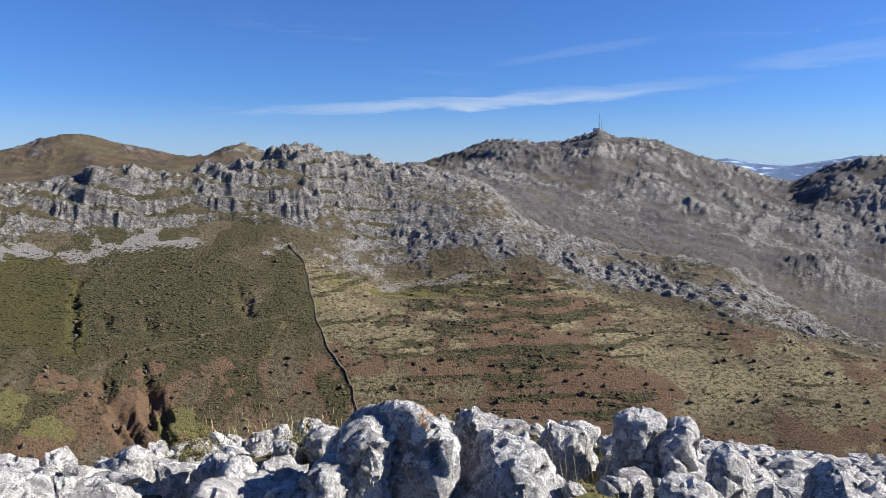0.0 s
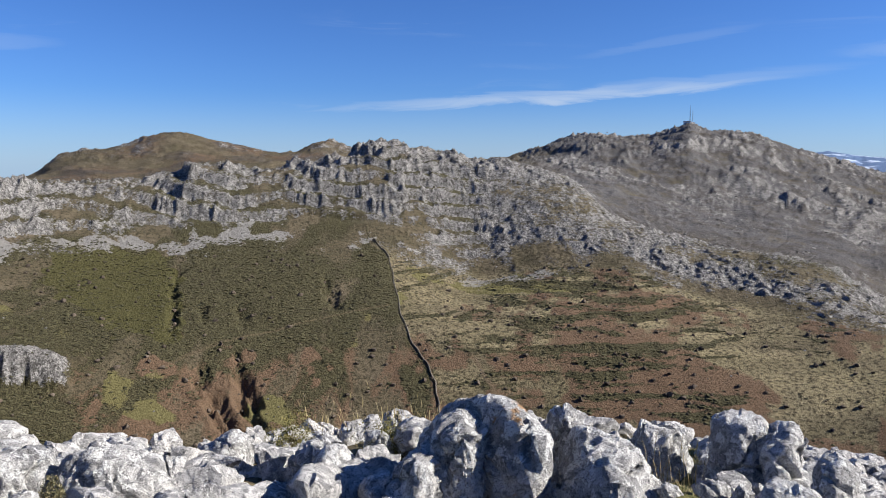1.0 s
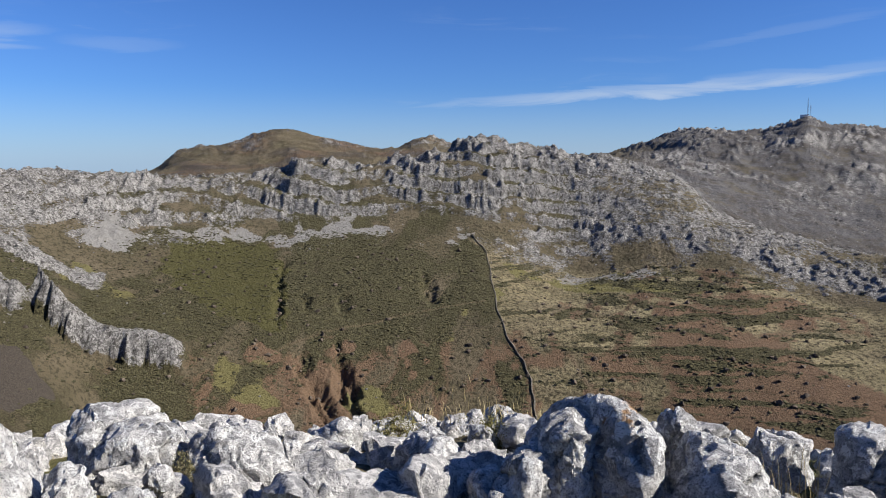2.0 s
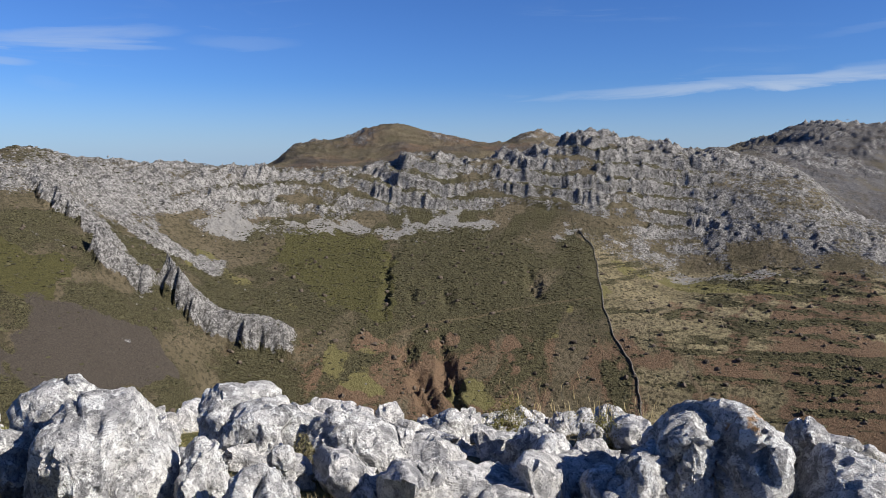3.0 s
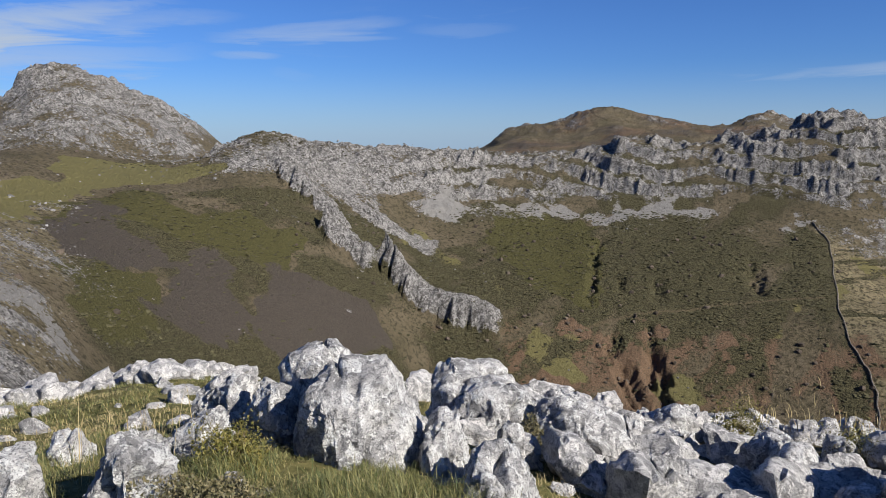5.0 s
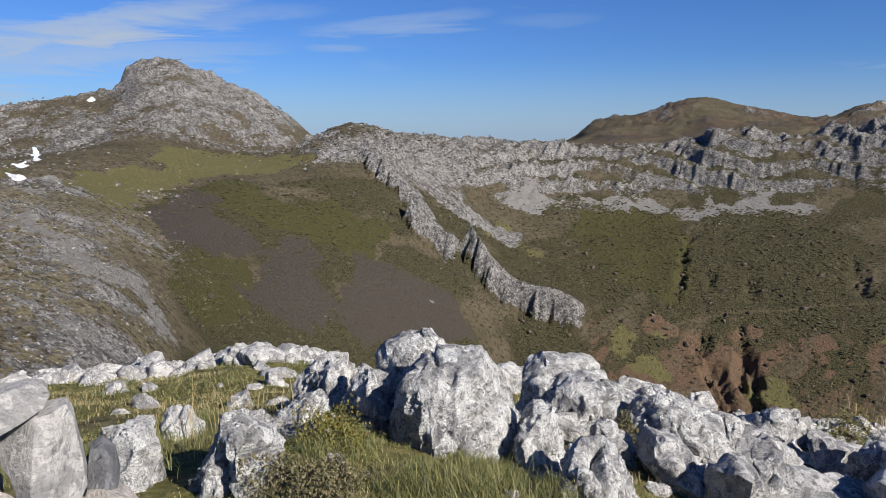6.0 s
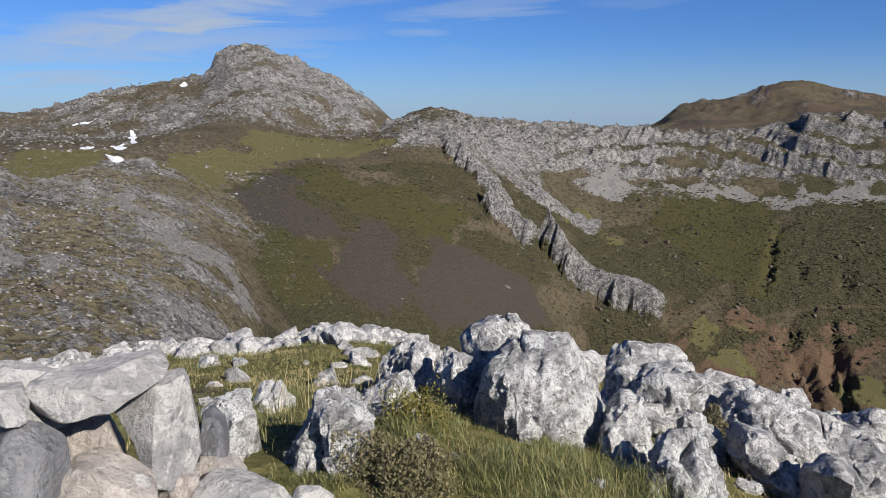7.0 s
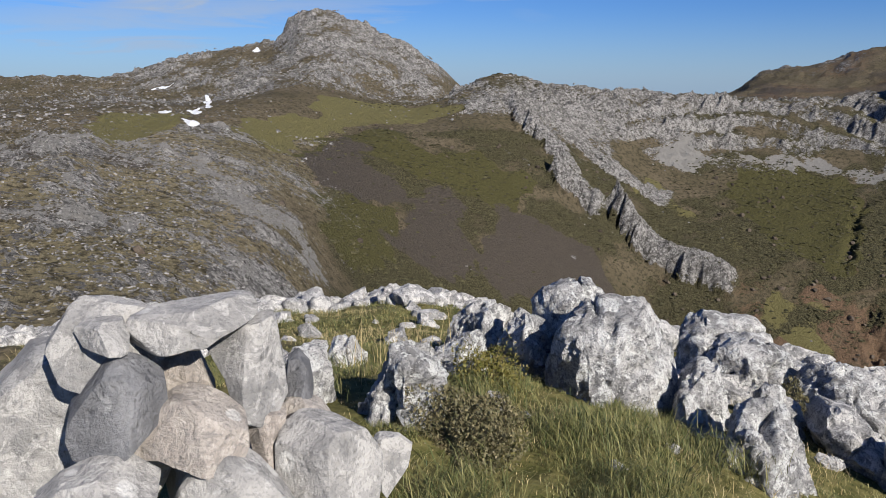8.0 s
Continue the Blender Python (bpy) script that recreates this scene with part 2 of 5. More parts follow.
def lie(b, d):
    """The smooth land at bearings b and distances d: its height, and how far between which lines (6 valley, 7 slope, 8 foot, 9 crest, 12 skyline)."""
    ds, zs = lines(b)
    slope = np.diff(zs, axis=0) / np.diff(ds, axis=0)
    m = np.zeros_like(ds)
    both = slope[:-1] * slope[1:] > 0
    with np.errstate(divide="ignore", invalid="ignore"):
        m[1:-1] = np.where(both, 2 * slope[:-1] * slope[1:] / (slope[:-1] + slope[1:]), 0)
    m[0], m[-1] = slope[0], slope[-1]
    i = np.clip((d[None] >= ds).sum(0) - 1, 0, len(ds) - 2)
    k = np.arange(len(b))
    step = ds[i + 1, k] - ds[i, k]
    t = np.clip((d - ds[i, k]) / step, 0, 1)
    z = zs[i, k] * (1 + 2 * t) * (1 - t) ** 2 + m[i, k] * step * t * (1 - t) ** 2 + zs[i + 1, k] * t * t * (3 - 2 * t) - m[i + 1, k] * step * t * t * (1 - t)
    return z, i + t


def lattice(ix, iy, seed):
    n = (ix.astype(np.int64) * 374761393 + iy.astype(np.int64) * 668265263 + seed * 1442695041) & 0x7FFFFFFF
    n = ((n ^ (n >> 13)) * 1274126177) & 0x7FFFFFFF
    return ((n ^ (n >> 16)) & 0xFFFF) / 65535.0


def rough(x, y, size, octaves=4, seed=0, gain=0.5):
    """Sum of smooth random bumps in the plan, about -1 to 1."""
    total, height, norm = np.zeros_like(x), 1.0, 0.0
    for o in range(octaves):
        c, s = math.cos(0.6 * o + seed), math.sin(0.6 * o + seed)
        u, v = (c * x - s * y) / size, (s * x + c * y) / size
        iu, iv = np.floor(u), np.floor(v)
        fu, fv = u - iu, v - iv
        fu, fv = fu * fu * fu * (fu * (fu * 6 - 15) + 10), fv * fv * fv * (fv * (fv * 6 - 15) + 10)
        p, q = lattice(iu, iv, seed + o), lattice(iu + 1, iv, seed + o)
        r, t = lattice(iu, iv + 1, seed + o), lattice(iu + 1, iv + 1, seed + o)
        total += height * (2 * (p * (1 - fu) * (1 - fv) + q * fu * (1 - fv) + r * (1 - fu) * fv + t * fu * fv) - 1)
        norm, height, size = norm + height, height * gain, size * 0.5
    return total / norm * 1.6


def ridged(x, y, size, octaves=4, seed=0):
    """Sharp-crested bumps, 0 to 1."""
    total, height, norm = np.zeros_like(x), 1.0, 0.0
    for o in range(octaves):
        total += height * (1 - np.abs(rough(x, y, size, 1, seed + 7 * o)) / 1.6) ** 2
        norm, height, size = norm + height, height * 0.55, size * 0.5
    return total / norm


def smooth(x, low, high):
    t = np.clip((x - low) / (high - low), 0, 1)
    return t * t * (3 - 2 * t)


def plan(b, d):
    r = np.radians(b)
    return -np.sin(r) * d, np.cos(r) * d


def along(b, d, line):
    """Distance in metres from a line of (bearing, distance) knots, the side of it, and how far along."""
    x, y = plan(b, d)
    px, py = plan(np.array([p[0] for p in line], float), np.array([p[1] for p in line], float))
    best, side, far = np.full_like(x, 1e9), np.zeros_like(x), np.zeros_like(x)
    for k in range(len(px) - 1):
        ux, uy = px[k + 1] - px[k], py[k + 1] - py[k]
        n = ux * ux + uy * uy
        t = np.clip(((x - px[k]) * ux + (y - py[k]) * uy) / n, 0, 1)
        dx, dy = x - px[k] - t * ux, y - py[k] - t * uy
        dist = np.hypot(dx, dy)
        closer = dist < best
        best = np.where(closer, dist, best)
        side = np.where(closer, np.sign(ux * dy - uy * dx), side)
        far = np.where(closer, k + t, far)
    return best, side, far


def inside(b, d, corners, soft=6.0, seed=3):
    """1 inside a patch of the plan with (bearing, distance) corners, 0 outside, with a ragged edge."""
    x, y = plan(b, d)
    px, py = plan(np.array([p[0] for p in corners], float), np.array([p[1] for p in corners], float))
    odd = np.zeros(x.shape, bool)
    for k in range(len(px)):
        j = (k + 1) % len(px)
        cross = (py[k] > y) != (py[j] > y)
        with np.errstate(divide="ignore", invalid="ignore"):
            odd ^= cross & (x < (px[j] - px[k]) * (y - py[k]) / (py[j] - py[k]) + px[k])
    dist, _, _ = along(b, d, list(corners) + [corners[0]])
    return smooth(np.where(odd, dist, -dist) + soft * rough(x, y, 14.0, 3, seed), -soft * 0.5, soft * 0.5)


FINS = [  # rock ribs on the far slope: line, height, breadth of the dip slope behind
    ([(52.4, 505), (51.4, 484), (50.3, 470), (49.2, 464), (48.2, 452), (47.2, 446)], 12.0, 20.0),
    ([(50.4, 505), (48.4, 500), (46.4, 492), (44.0, 486), (41.5, 482), (39.8, 478)], 5.0, 26.0),
    ([(49.0, 436), (48.0, 430), (46.6, 427), (44.6, 420)], 20.0, 20.0),
    ([(44.4, 432), (43.2, 424), (41.6, 416), (39.5, 411), (37.4, 407), (34.3, 402)], 18.0, 20.0),
]
GULLIES = [  # stream cuts: line, depth
    ([(27.0, 525), (27.3, 487), (27.4, 455), (27.7, 432)], 5.0),
    ([(23.3, 425), (22.6, 402), (22.1, 384), (21.5, 368)], 8.0),
    ([(25.9, 416), (25.4, 397), (24.3, 379), (22.7, 364)], 7.0),
    ([(16.2, 511), (15.6, 480), (15.2, 458)], 4.0),
    ([(25.6, 475), (25.2, 443)], 4.0),
    ([(22.4, 473), (22.4, 433)], 3.0),
]
FIELD_WALL = [(12.1, 568), (10.9, 545), (10.5, 500), (10.0, 453), (9.1, 424), (8.0, 409), (7.3, 396), (7.0, 382), (6.8, 370)]
TRACK = [(29.3, 404), (26.7, 419), (23.4, 431), (19.1, 442), (15.4, 454), (11.1, 466)]
SCREE = [(35.2, 570), (32.7, 575), (30.1, 571), (27.4, 566), (22.9, 579), (19.7, 577), (15.8, 575), (11.9, 571), (12.3, 557), (17.5, 561), (22.0, 564), (26.4, 556), (30.1, 558), (33.6, 559), (35.2, 558)]
DARK_HEATH = [
    [(67.7, 386), (65.2, 409), (63.5, 397), (63.1, 377), (60.9, 379), (60.5, 363), (61.9, 342), (64.9, 326), (67.5, 315), (68.2, 351)],
    [(61.0, 340), (58.7, 375), (56.9, 378), (55.1, 363), (55.2, 335), (56.1, 322), (59.8, 302), (61.3, 309)],
    [(54.9, 356), (52.9, 380), (49.2, 386), (45.5, 389), (44.1, 371), (47.8, 344), (52.0, 331), (54.7, 330)],
]
GORSE = [
    [(67.7, 305), (61.4, 343), (61.7, 315), (63.8, 266), (66.0, 255), (67.2, 273)],
    [(35.4, 553), (31.4, 564), (27.4, 544), (27.1, 496), (27.4, 429), (31.0, 435), (33.7, 465), (35.9, 507)],
    [(71.0, 339), (65.6, 413), (61.7, 428), (58.7, 406), (55.1, 419), (50.1, 417), (51.5, 384), (56.0, 379), (60.5, 381), (64.8, 385)],
]
PASTURE = [
    [(32.1, 407), (29.5, 406), (27.9, 379), (30.5, 374), (32.3, 380)],
    [(20.1, 396), (17.2, 376), (19.4, 370), (22.5, 389)],
    [(10.0, 537), (1.1, 551), (-5.3, 513), (1.1, 510), (8.3, 529)],
    [(19.8, 505), (15.9, 501), (15.9, 487), (19.4, 491)],
    [(15.3, 459), (14.1, 458), (14.4, 425), (15.1, 418)],
    [(14.0, 462), (10.1, 483), (10.1, 470), (13.6, 451)],
    [(73.2, 409), (68.0, 448), (66.9, 501), (61.3, 533), (56.0, 478), (61.3, 451), (65.7, 418), (70.9, 349), (72.5, 349)],
    [(83.8, 292), (81.8, 394), (76.9, 388), (77.3, 341), (80.1, 315), (82.7, 285)],
    [(41.1, 501), (38.1, 478), (35.5, 463), (33.8, 424), (36.0, 438), (39.0, 459), (42.0, 477)],
    [(-29.5, 1100), (-27.7, 1100), (-28.0, 1180), (-31.5, 1200), (-32, 1140)],
]


def relief(b, d):
    """Height of the finished land, and the cover masks of each place."""
    z, ring = lie(b, d)
    x, y = plan(b, d)
    big, mid, small = rough(x, y, 70, 4, 1), rough(x, y, 22, 4, 2), rough(x, y, 6, 3, 5)
    far = smooth(ring, 5.0, 6.2)
    cliff = smooth(ring, 8.12, 8.35) * (1 - smooth(ring, 9.1, 9.8)) * smooth(b, -40, -26) * (1 - smooth(b, 54, 60) * (1 - smooth(ring, 8.75, 8.95)))
    cliff = cliff * (1 - smooth(b, 57, 66))
    tall = cliff * smooth(b, -1, 8) * (1 - smooth(b, 36, 48))
    summit = smooth(ring, 9.1, 9.7) * smooth(b, 55, 60) * (1 - smooth(b, 74, 86) * 0.25)
    mast = smooth(ring, 10.2, 11.2) * (1 - smooth(ring, 12.6, 13.2)) * (1 - smooth(b, -2, 5))
    spur = smooth(ring, 5.9, 6.3) * (1 - smooth(ring, 8.0, 8.2)) * smooth(b + 5.0 * big + 2.0 * mid, 64, 74)
    knolls = smooth(ring, 7.9, 8.3) * (1 - smooth(ring, 9.0, 9.6)) * smooth(b, 66, 78)
    lawns = sum(inside(b, d, p, 8, 12) for p in PASTURE)
    skirt = smooth(ring, 7.55, 8.1) * (1 - smooth(ring, 8.2, 8.6)) * smooth(b, -38, -28) * (1 - smooth(b, 48, 56)) * smooth(mid + big, -0.5, 0.9)
    ribs = ridged(x + 0.25 * y + 5 * mid, y * 0.42, 24, 5, 11)
    columns = ridged(x + 0.2 * y, y * 0.3, 9, 3, 17)
    # beds of the cliff: outcrops in bands, one above another
    bed = (z + 0.07 * x) / 11.0 + 0.22 * mid + 0.7 * rough(x, y, 150, 3, 41)
    part_b = bed - np.floor(bed)
    band = smooth(part_b, 0.36, 0.6) * (1 - smooth(part_b, 0.9, 1.0))
    crown = smooth(ring, 8.66, 8.86)
    # outcrops of the long ridge: broken lines that dip with the beds
    dip = rough(x * 0.16, (z + 0.16 * x) * 2.4, 16, 4, 71)
    rock = (cliff - tall) * (0.66 + 0.2 * mid + 0.06 * big + 0.26 * dip) + tall * (0.30 + 0.25 * band + 0.22 * mid + 0.16 * small + 0.16 * (columns - 0.5) + 0.34 * crown + 0.12 * big) + summit * (0.62 + 0.25 * mid + 0.2 * big + 0.15 * small)
    rock = rock + mast * (0.43 + 0.34 * big + 0.3 * mid) + spur * (0.57 + 0.2 * mid + 0.14 * rough((x - y) * 0.3, x + y, 16, 4, 73) + 0.12 * small) + knolls * 0.44 + 0.5 * skirt + 0.42 * smooth(ring, 8.9, 9.3) * (1 - smooth(ring, 10.2, 11)) * (1 - smooth(b, -6, -2))
    brown = smooth(ring, 9.8, 10.6) * smooth(b, 0, 8) * (1 - smooth(b, 40, 50))
    rock = rock + brown * smooth(ring, 10.8, 11.6) * (0.20 + 0.3 * big + 0.2 * mid + 0.3 * np.exp(-((b - 15.5) / 2.2) ** 2) + 0.15 * smooth(b, 27, 31))
    rock = rock + smooth(ring, 10.3, 11.0) * (1 - smooth(b, -28, -26.5)) * 0.2
    rock = np.clip(rock, 0, 1) * (1 - 0.62 * np.clip(lawns, 0, 1))
    peaks = ridged(x, y, 260, 4, 51) - 0.55
    z = z + far * (1.6 * big + 0.7 * mid) * (1 + smooth(d, 900, 1700) * 2.0) + mast * 34 * peaks * (1 - 0.93 * smooth(ring, 11.6, 11.95))
    z = z + brown * 9 * (ridged(x, y, 120, 4, 53) - 0.6) * (1 - 0.85 * smooth(ring, 11.7, 12.0))
    knx, kny = plan(np.array(-28.3), np.array(1010.0))
    knoll = np.exp(-(((x - knx) / 60) ** 2 + ((y - kny) / 45) ** 2))
    z = z + 34 * knoll * (0.7 + 0.5 * ribs)
    craggy = np.clip(rock - spur * 0.25, 0, 1)
    z = z + craggy * ((ribs - 0.5) * (5.0 + tall * (6.0 * crown * (1 - 0.7 * smooth(ring, 8.88, 9.0)) - 1.0) + 7.0 * summit) + 2.4 * small + 8.0 * tall * (columns - 0.5)) * (1 + 1.6 * smooth(d, 900, 1700))
    z = z + tall * 10.0 * (smooth(part_b, 0.5, 0.9) - part_b) * (0.75 + 0.4 * mid)
    clefts = smooth(rough(x + 0.2 * y, y * 0.25, 38, 2, 43), 0.65, 1.1)
    z = z - tall * 18.0 * clefts * smooth(ring, 8.45, 8.75)
    fin = np.zeros_like(z)
    for line, tall_m, lee in FINS:
        dist, side, t = along(b, d, line)
        ends = smooth(t, 0.0, 0.35) * (1 - smooth(t, len(line) - 1.45, len(line) - 1.0))
        width = np.where(side > 0, lee, 7.0)
        spread = np.clip(dist + np.where(side > 0, 0.0, 7.0 * (columns - 0.55) + 1.5 * small), 0, None)
        shape = np.clip(1 - spread / width, 0, 1) ** np.where(side > 0, 1.1, 0.75)
        z = z + ends * shape * tall_m * (1 - 0.45 * t / len(line)) * (0.72 + 0.3 * ribs + 0.26 * columns + 0.35 * mid + 0.12 * small)
        fin = np.maximum(fin, ends * smooth(shape + 0.25 * small, 0.15, 0.55))
    rock = np.maximum(rock, fin * 0.95)
    cut = np.zeros_like(z)
    bank = np.zeros_like(z)
    falls = rough(x + 4 * mid, y * 0.28, 15, 3, 61)  # strips that run down the slope
    for line, deep in GULLIES:
        dist, side, t = along(b, d, line)
        ends = smooth(t, 0.0, 0.4) * (1 - smooth(t, len(line) - 1.3, len(line) - 1.0))
        shape = np.clip(1 - np.abs(dist + 2.5 * mid) / (5.2 + 2.0 * small), 0, 1) * ends * (0.65 + 0.35 * small)
        z = z - 1.2 * deep * shape
        bank = np.maximum(bank, ends * np.exp(-(dist / 14.0) ** 2))
        cut = np.maximum(cut, shape)
    # sheep terraces on the bracken slope
    bench = smooth(b, 11, 8) * smooth(b, -20, -8) * smooth(ring, 6.8, 7.2) * (1 - smooth(ring, 7.7, 8.0))
    terrace = rough(x * 0.26, (z + 0.9 * mid) * 6.5, 10, 4, 63)
    stepz = z / 2.4 + 0.5 * mid + 0.8 * big
    z = z + bench * 1.2 * (smooth(stepz - np.floor(stepz), 0.6, 1.0) - (stepz - np.floor(stepz)))
    # summit ground underfoot
    near = 1 - smooth(d, 11, 18)
    z = z + near * smooth(d, 1.2, 2.5) * (0.07 * rough(x, y, 1.3, 4, 21) + 0.02 * rough(x, y, 0.25, 2, 22))
    # what grows where
    scree = inside(b, d, SCREE, 13, 5) * smooth(rough(x, y, 30, 2, 44) + 0.5 * small, -0.9, 0.2)
    scree = np.maximum(scree, inside(b, d, [(41.7, 527), (38.9, 560), (36.9, 551), (38.5, 532)], 9, 6))
    scree = np.maximum(scree, inside(b, d, [(6.0, 571), (2.0, 556), (-2.0, 552), (2.0, 543), (4.5, 540)], 9, 6) * 0.6)
    scree = np.maximum(scree, inside(b, d, [(76.4, 280), (73.5, 262), (71.1, 247), (68.6, 230), (71.7, 217), (74.1, 232), (76.5, 249)], 12, 7) * 0.75)
    scree = np.maximum(scree, spur * smooth(small + mid, 0.3, 1.1) * 0.6) * (1 - fin)
    bound = np.interp(-d, [-w[1] for w in FIELD_WALL], [w[0] for w in FIELD_WALL])
    left = smooth(b - bound - smooth(ring, 7.95, 8.1) * (1.5 + 2.5 * mid), -0.15, 0.25)
    slope = smooth(ring, 5.9, 6.2) * (1 - smooth(ring - 0.35 * left * (1 - smooth(b, 34, 40)), 7.9, 8.1))
    heath = slope * left * (1 - smooth(b, 33, 38)) * np.clip(0.84 + 0.5 * mid + 0.55 * falls + 0.25 * big - 0.36 * smooth(ring, 7.05, 6.6), 0, 1)
    heath = heath * (1 - 0.85 * smooth(ring, 7.12, 6.8) * smooth(mid + big + 0.6 * np.exp(-((b - 24.5) / 5) ** 2), 0.0, 0.55))
    heath = np.maximum(heath, slope * (1 - left) * np.clip(0.24 + 0.8 * terrace + 0.3 * big + 0.25 * mid + 0.2 * small - 0.3 * smooth(b, -14, -24), 0, 1))
    heath = np.maximum(heath, slope * smooth(b, 31, 37) * (1 - smooth(b, 64, 70)) * np.clip(0.80 + 0.5 * mid + 0.5 * falls + 0.3 * big, 0, 0.97))
    heath = np.maximum(heath, cliff * np.clip(0.50 + 0.12 * tall + 0.4 * mid, 0, 0.85))
    remote = smooth(ring, 9.6, 10.4) * (1 - smooth(b, -3, 3))
    heath = np.maximum(heath, remote * np.clip(0.68 + 0.6 * big + 0.3 * mid, 0, 1))
    bracken = (1 - 0.6 * smooth(b, 36, 43) * smooth(ring, 6.7, 7.0)) * slope * np.clip(0.16 + 0.45 * big + 0.55 * falls + 0.2 * mid + 0.5 * bank + 0.15 * smooth(b, 11, 3) + (1 - left) * (0.4 * rough(x * 0.2, y, 13, 3, 67) + 0.3 * big) + 0.6 * smooth(ring, 7.15, 6.7), 0, 1) * (1 - smooth(b, 46, 52))
    purple = np.clip(sum(inside(b, d, p, 7, 8) for p in DARK_HEATH), 0, 1) * (0.85 + 0.2 * mid)
    purple = np.maximum(purple, spur * np.clip(0.24 + 0.4 * mid + 0.3 * big, 0, 0.6))
    purple = np.maximum(purple, remote * np.clip(0.78 + 0.4 * big + 0.3 * mid, 0, 1))
    # straw grass, painted brighter in place of the sun's fuller light on this slope
    dry = slope * (1 - left) * np.clip(0.80 + 0.5 * rough(x * 0.2, y, 16, 3, 65), 0, 1)
    purple = np.maximum(purple, brown * (0.40 + 0.12 * big + 0.2 * mid))
    dry = np.maximum(dry, 0.6 * spur)
    dry = np.maximum(dry, 0.15 * cliff * smooth(b, 8, 1))
    purple = np.maximum(purple, 0.8 * smooth(knoll, 0.2, 0.6))
    moss = np.clip(sum(inside(b, d, p, 6, 10) for p in GORSE), 0, 1)
    meadow = np.clip(lawns, 0, 1)
    snow = np.zeros_like(z)
    for sb, sd, wide, deep in ((75.3, 480, 3, 70), (76.3, 402, 4, 16), (76.6, 352, 4, 12), (81.1, 590, 6, 14), (78.4, 660, 12, 10), (78.4, 400, 4, 6), (84.7, 460, 6, 14), (71.5, 735, 5, 10)):
        sx, sy = plan(np.array(sb), np.array(sd))
        across, out = np.radians(b - sb) * d, d - sd
        snow = np.maximum(snow, smooth(1.3 - np.hypot(across / (0.7 * wide), out / (0.8 * deep)) + 0.6 * small, 0.1, 0.6))
    dist, _, t = along(b, d, TRACK)
    path = 0.45 * np.exp(-(dist / 1.1) ** 2)
    dist, _, t = along(b, d, [(4.0, 412), (3.4, 402), (2.5, 392), (2.2, 380)])
    path = np.maximum(path, np.exp(-(dist / 1.1) ** 2))
    bracken = np.maximum(bracken, brown * (0.40 + 0.25 * big))
    turf = (1 - smooth(d, 12, 20)) * smooth(rough(x, y, 2.2, 3, 31) + 0.9 * smooth(b, 24, 42) + 1.2 * np.exp(-((b + 12) / 5) ** 2) - 0.1, -0.1, 0.5)
    gravel = (1 - smooth(d, 12, 20)) * smooth(b, -70, -60) * smooth(b, -14, -22) * smooth(d, 4.5, 5.5)
    # the farthest range, whose haze goes into its base colour
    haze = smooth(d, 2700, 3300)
    hide = 1 - np.maximum(fin, 0.9 * cliff)
    return z, dict(rock=rock, scree=scree, heath=heath * (1 - 0.55 * moss), bracken=bracken * hide, purple=purple, moss=moss * hide, meadow=meadow, slate=remote * smooth(ring, 9.9, 10.6), snow=snow, path=path, turf=turf, gravel=gravel, haze=haze, cut=cut, dry=dry)


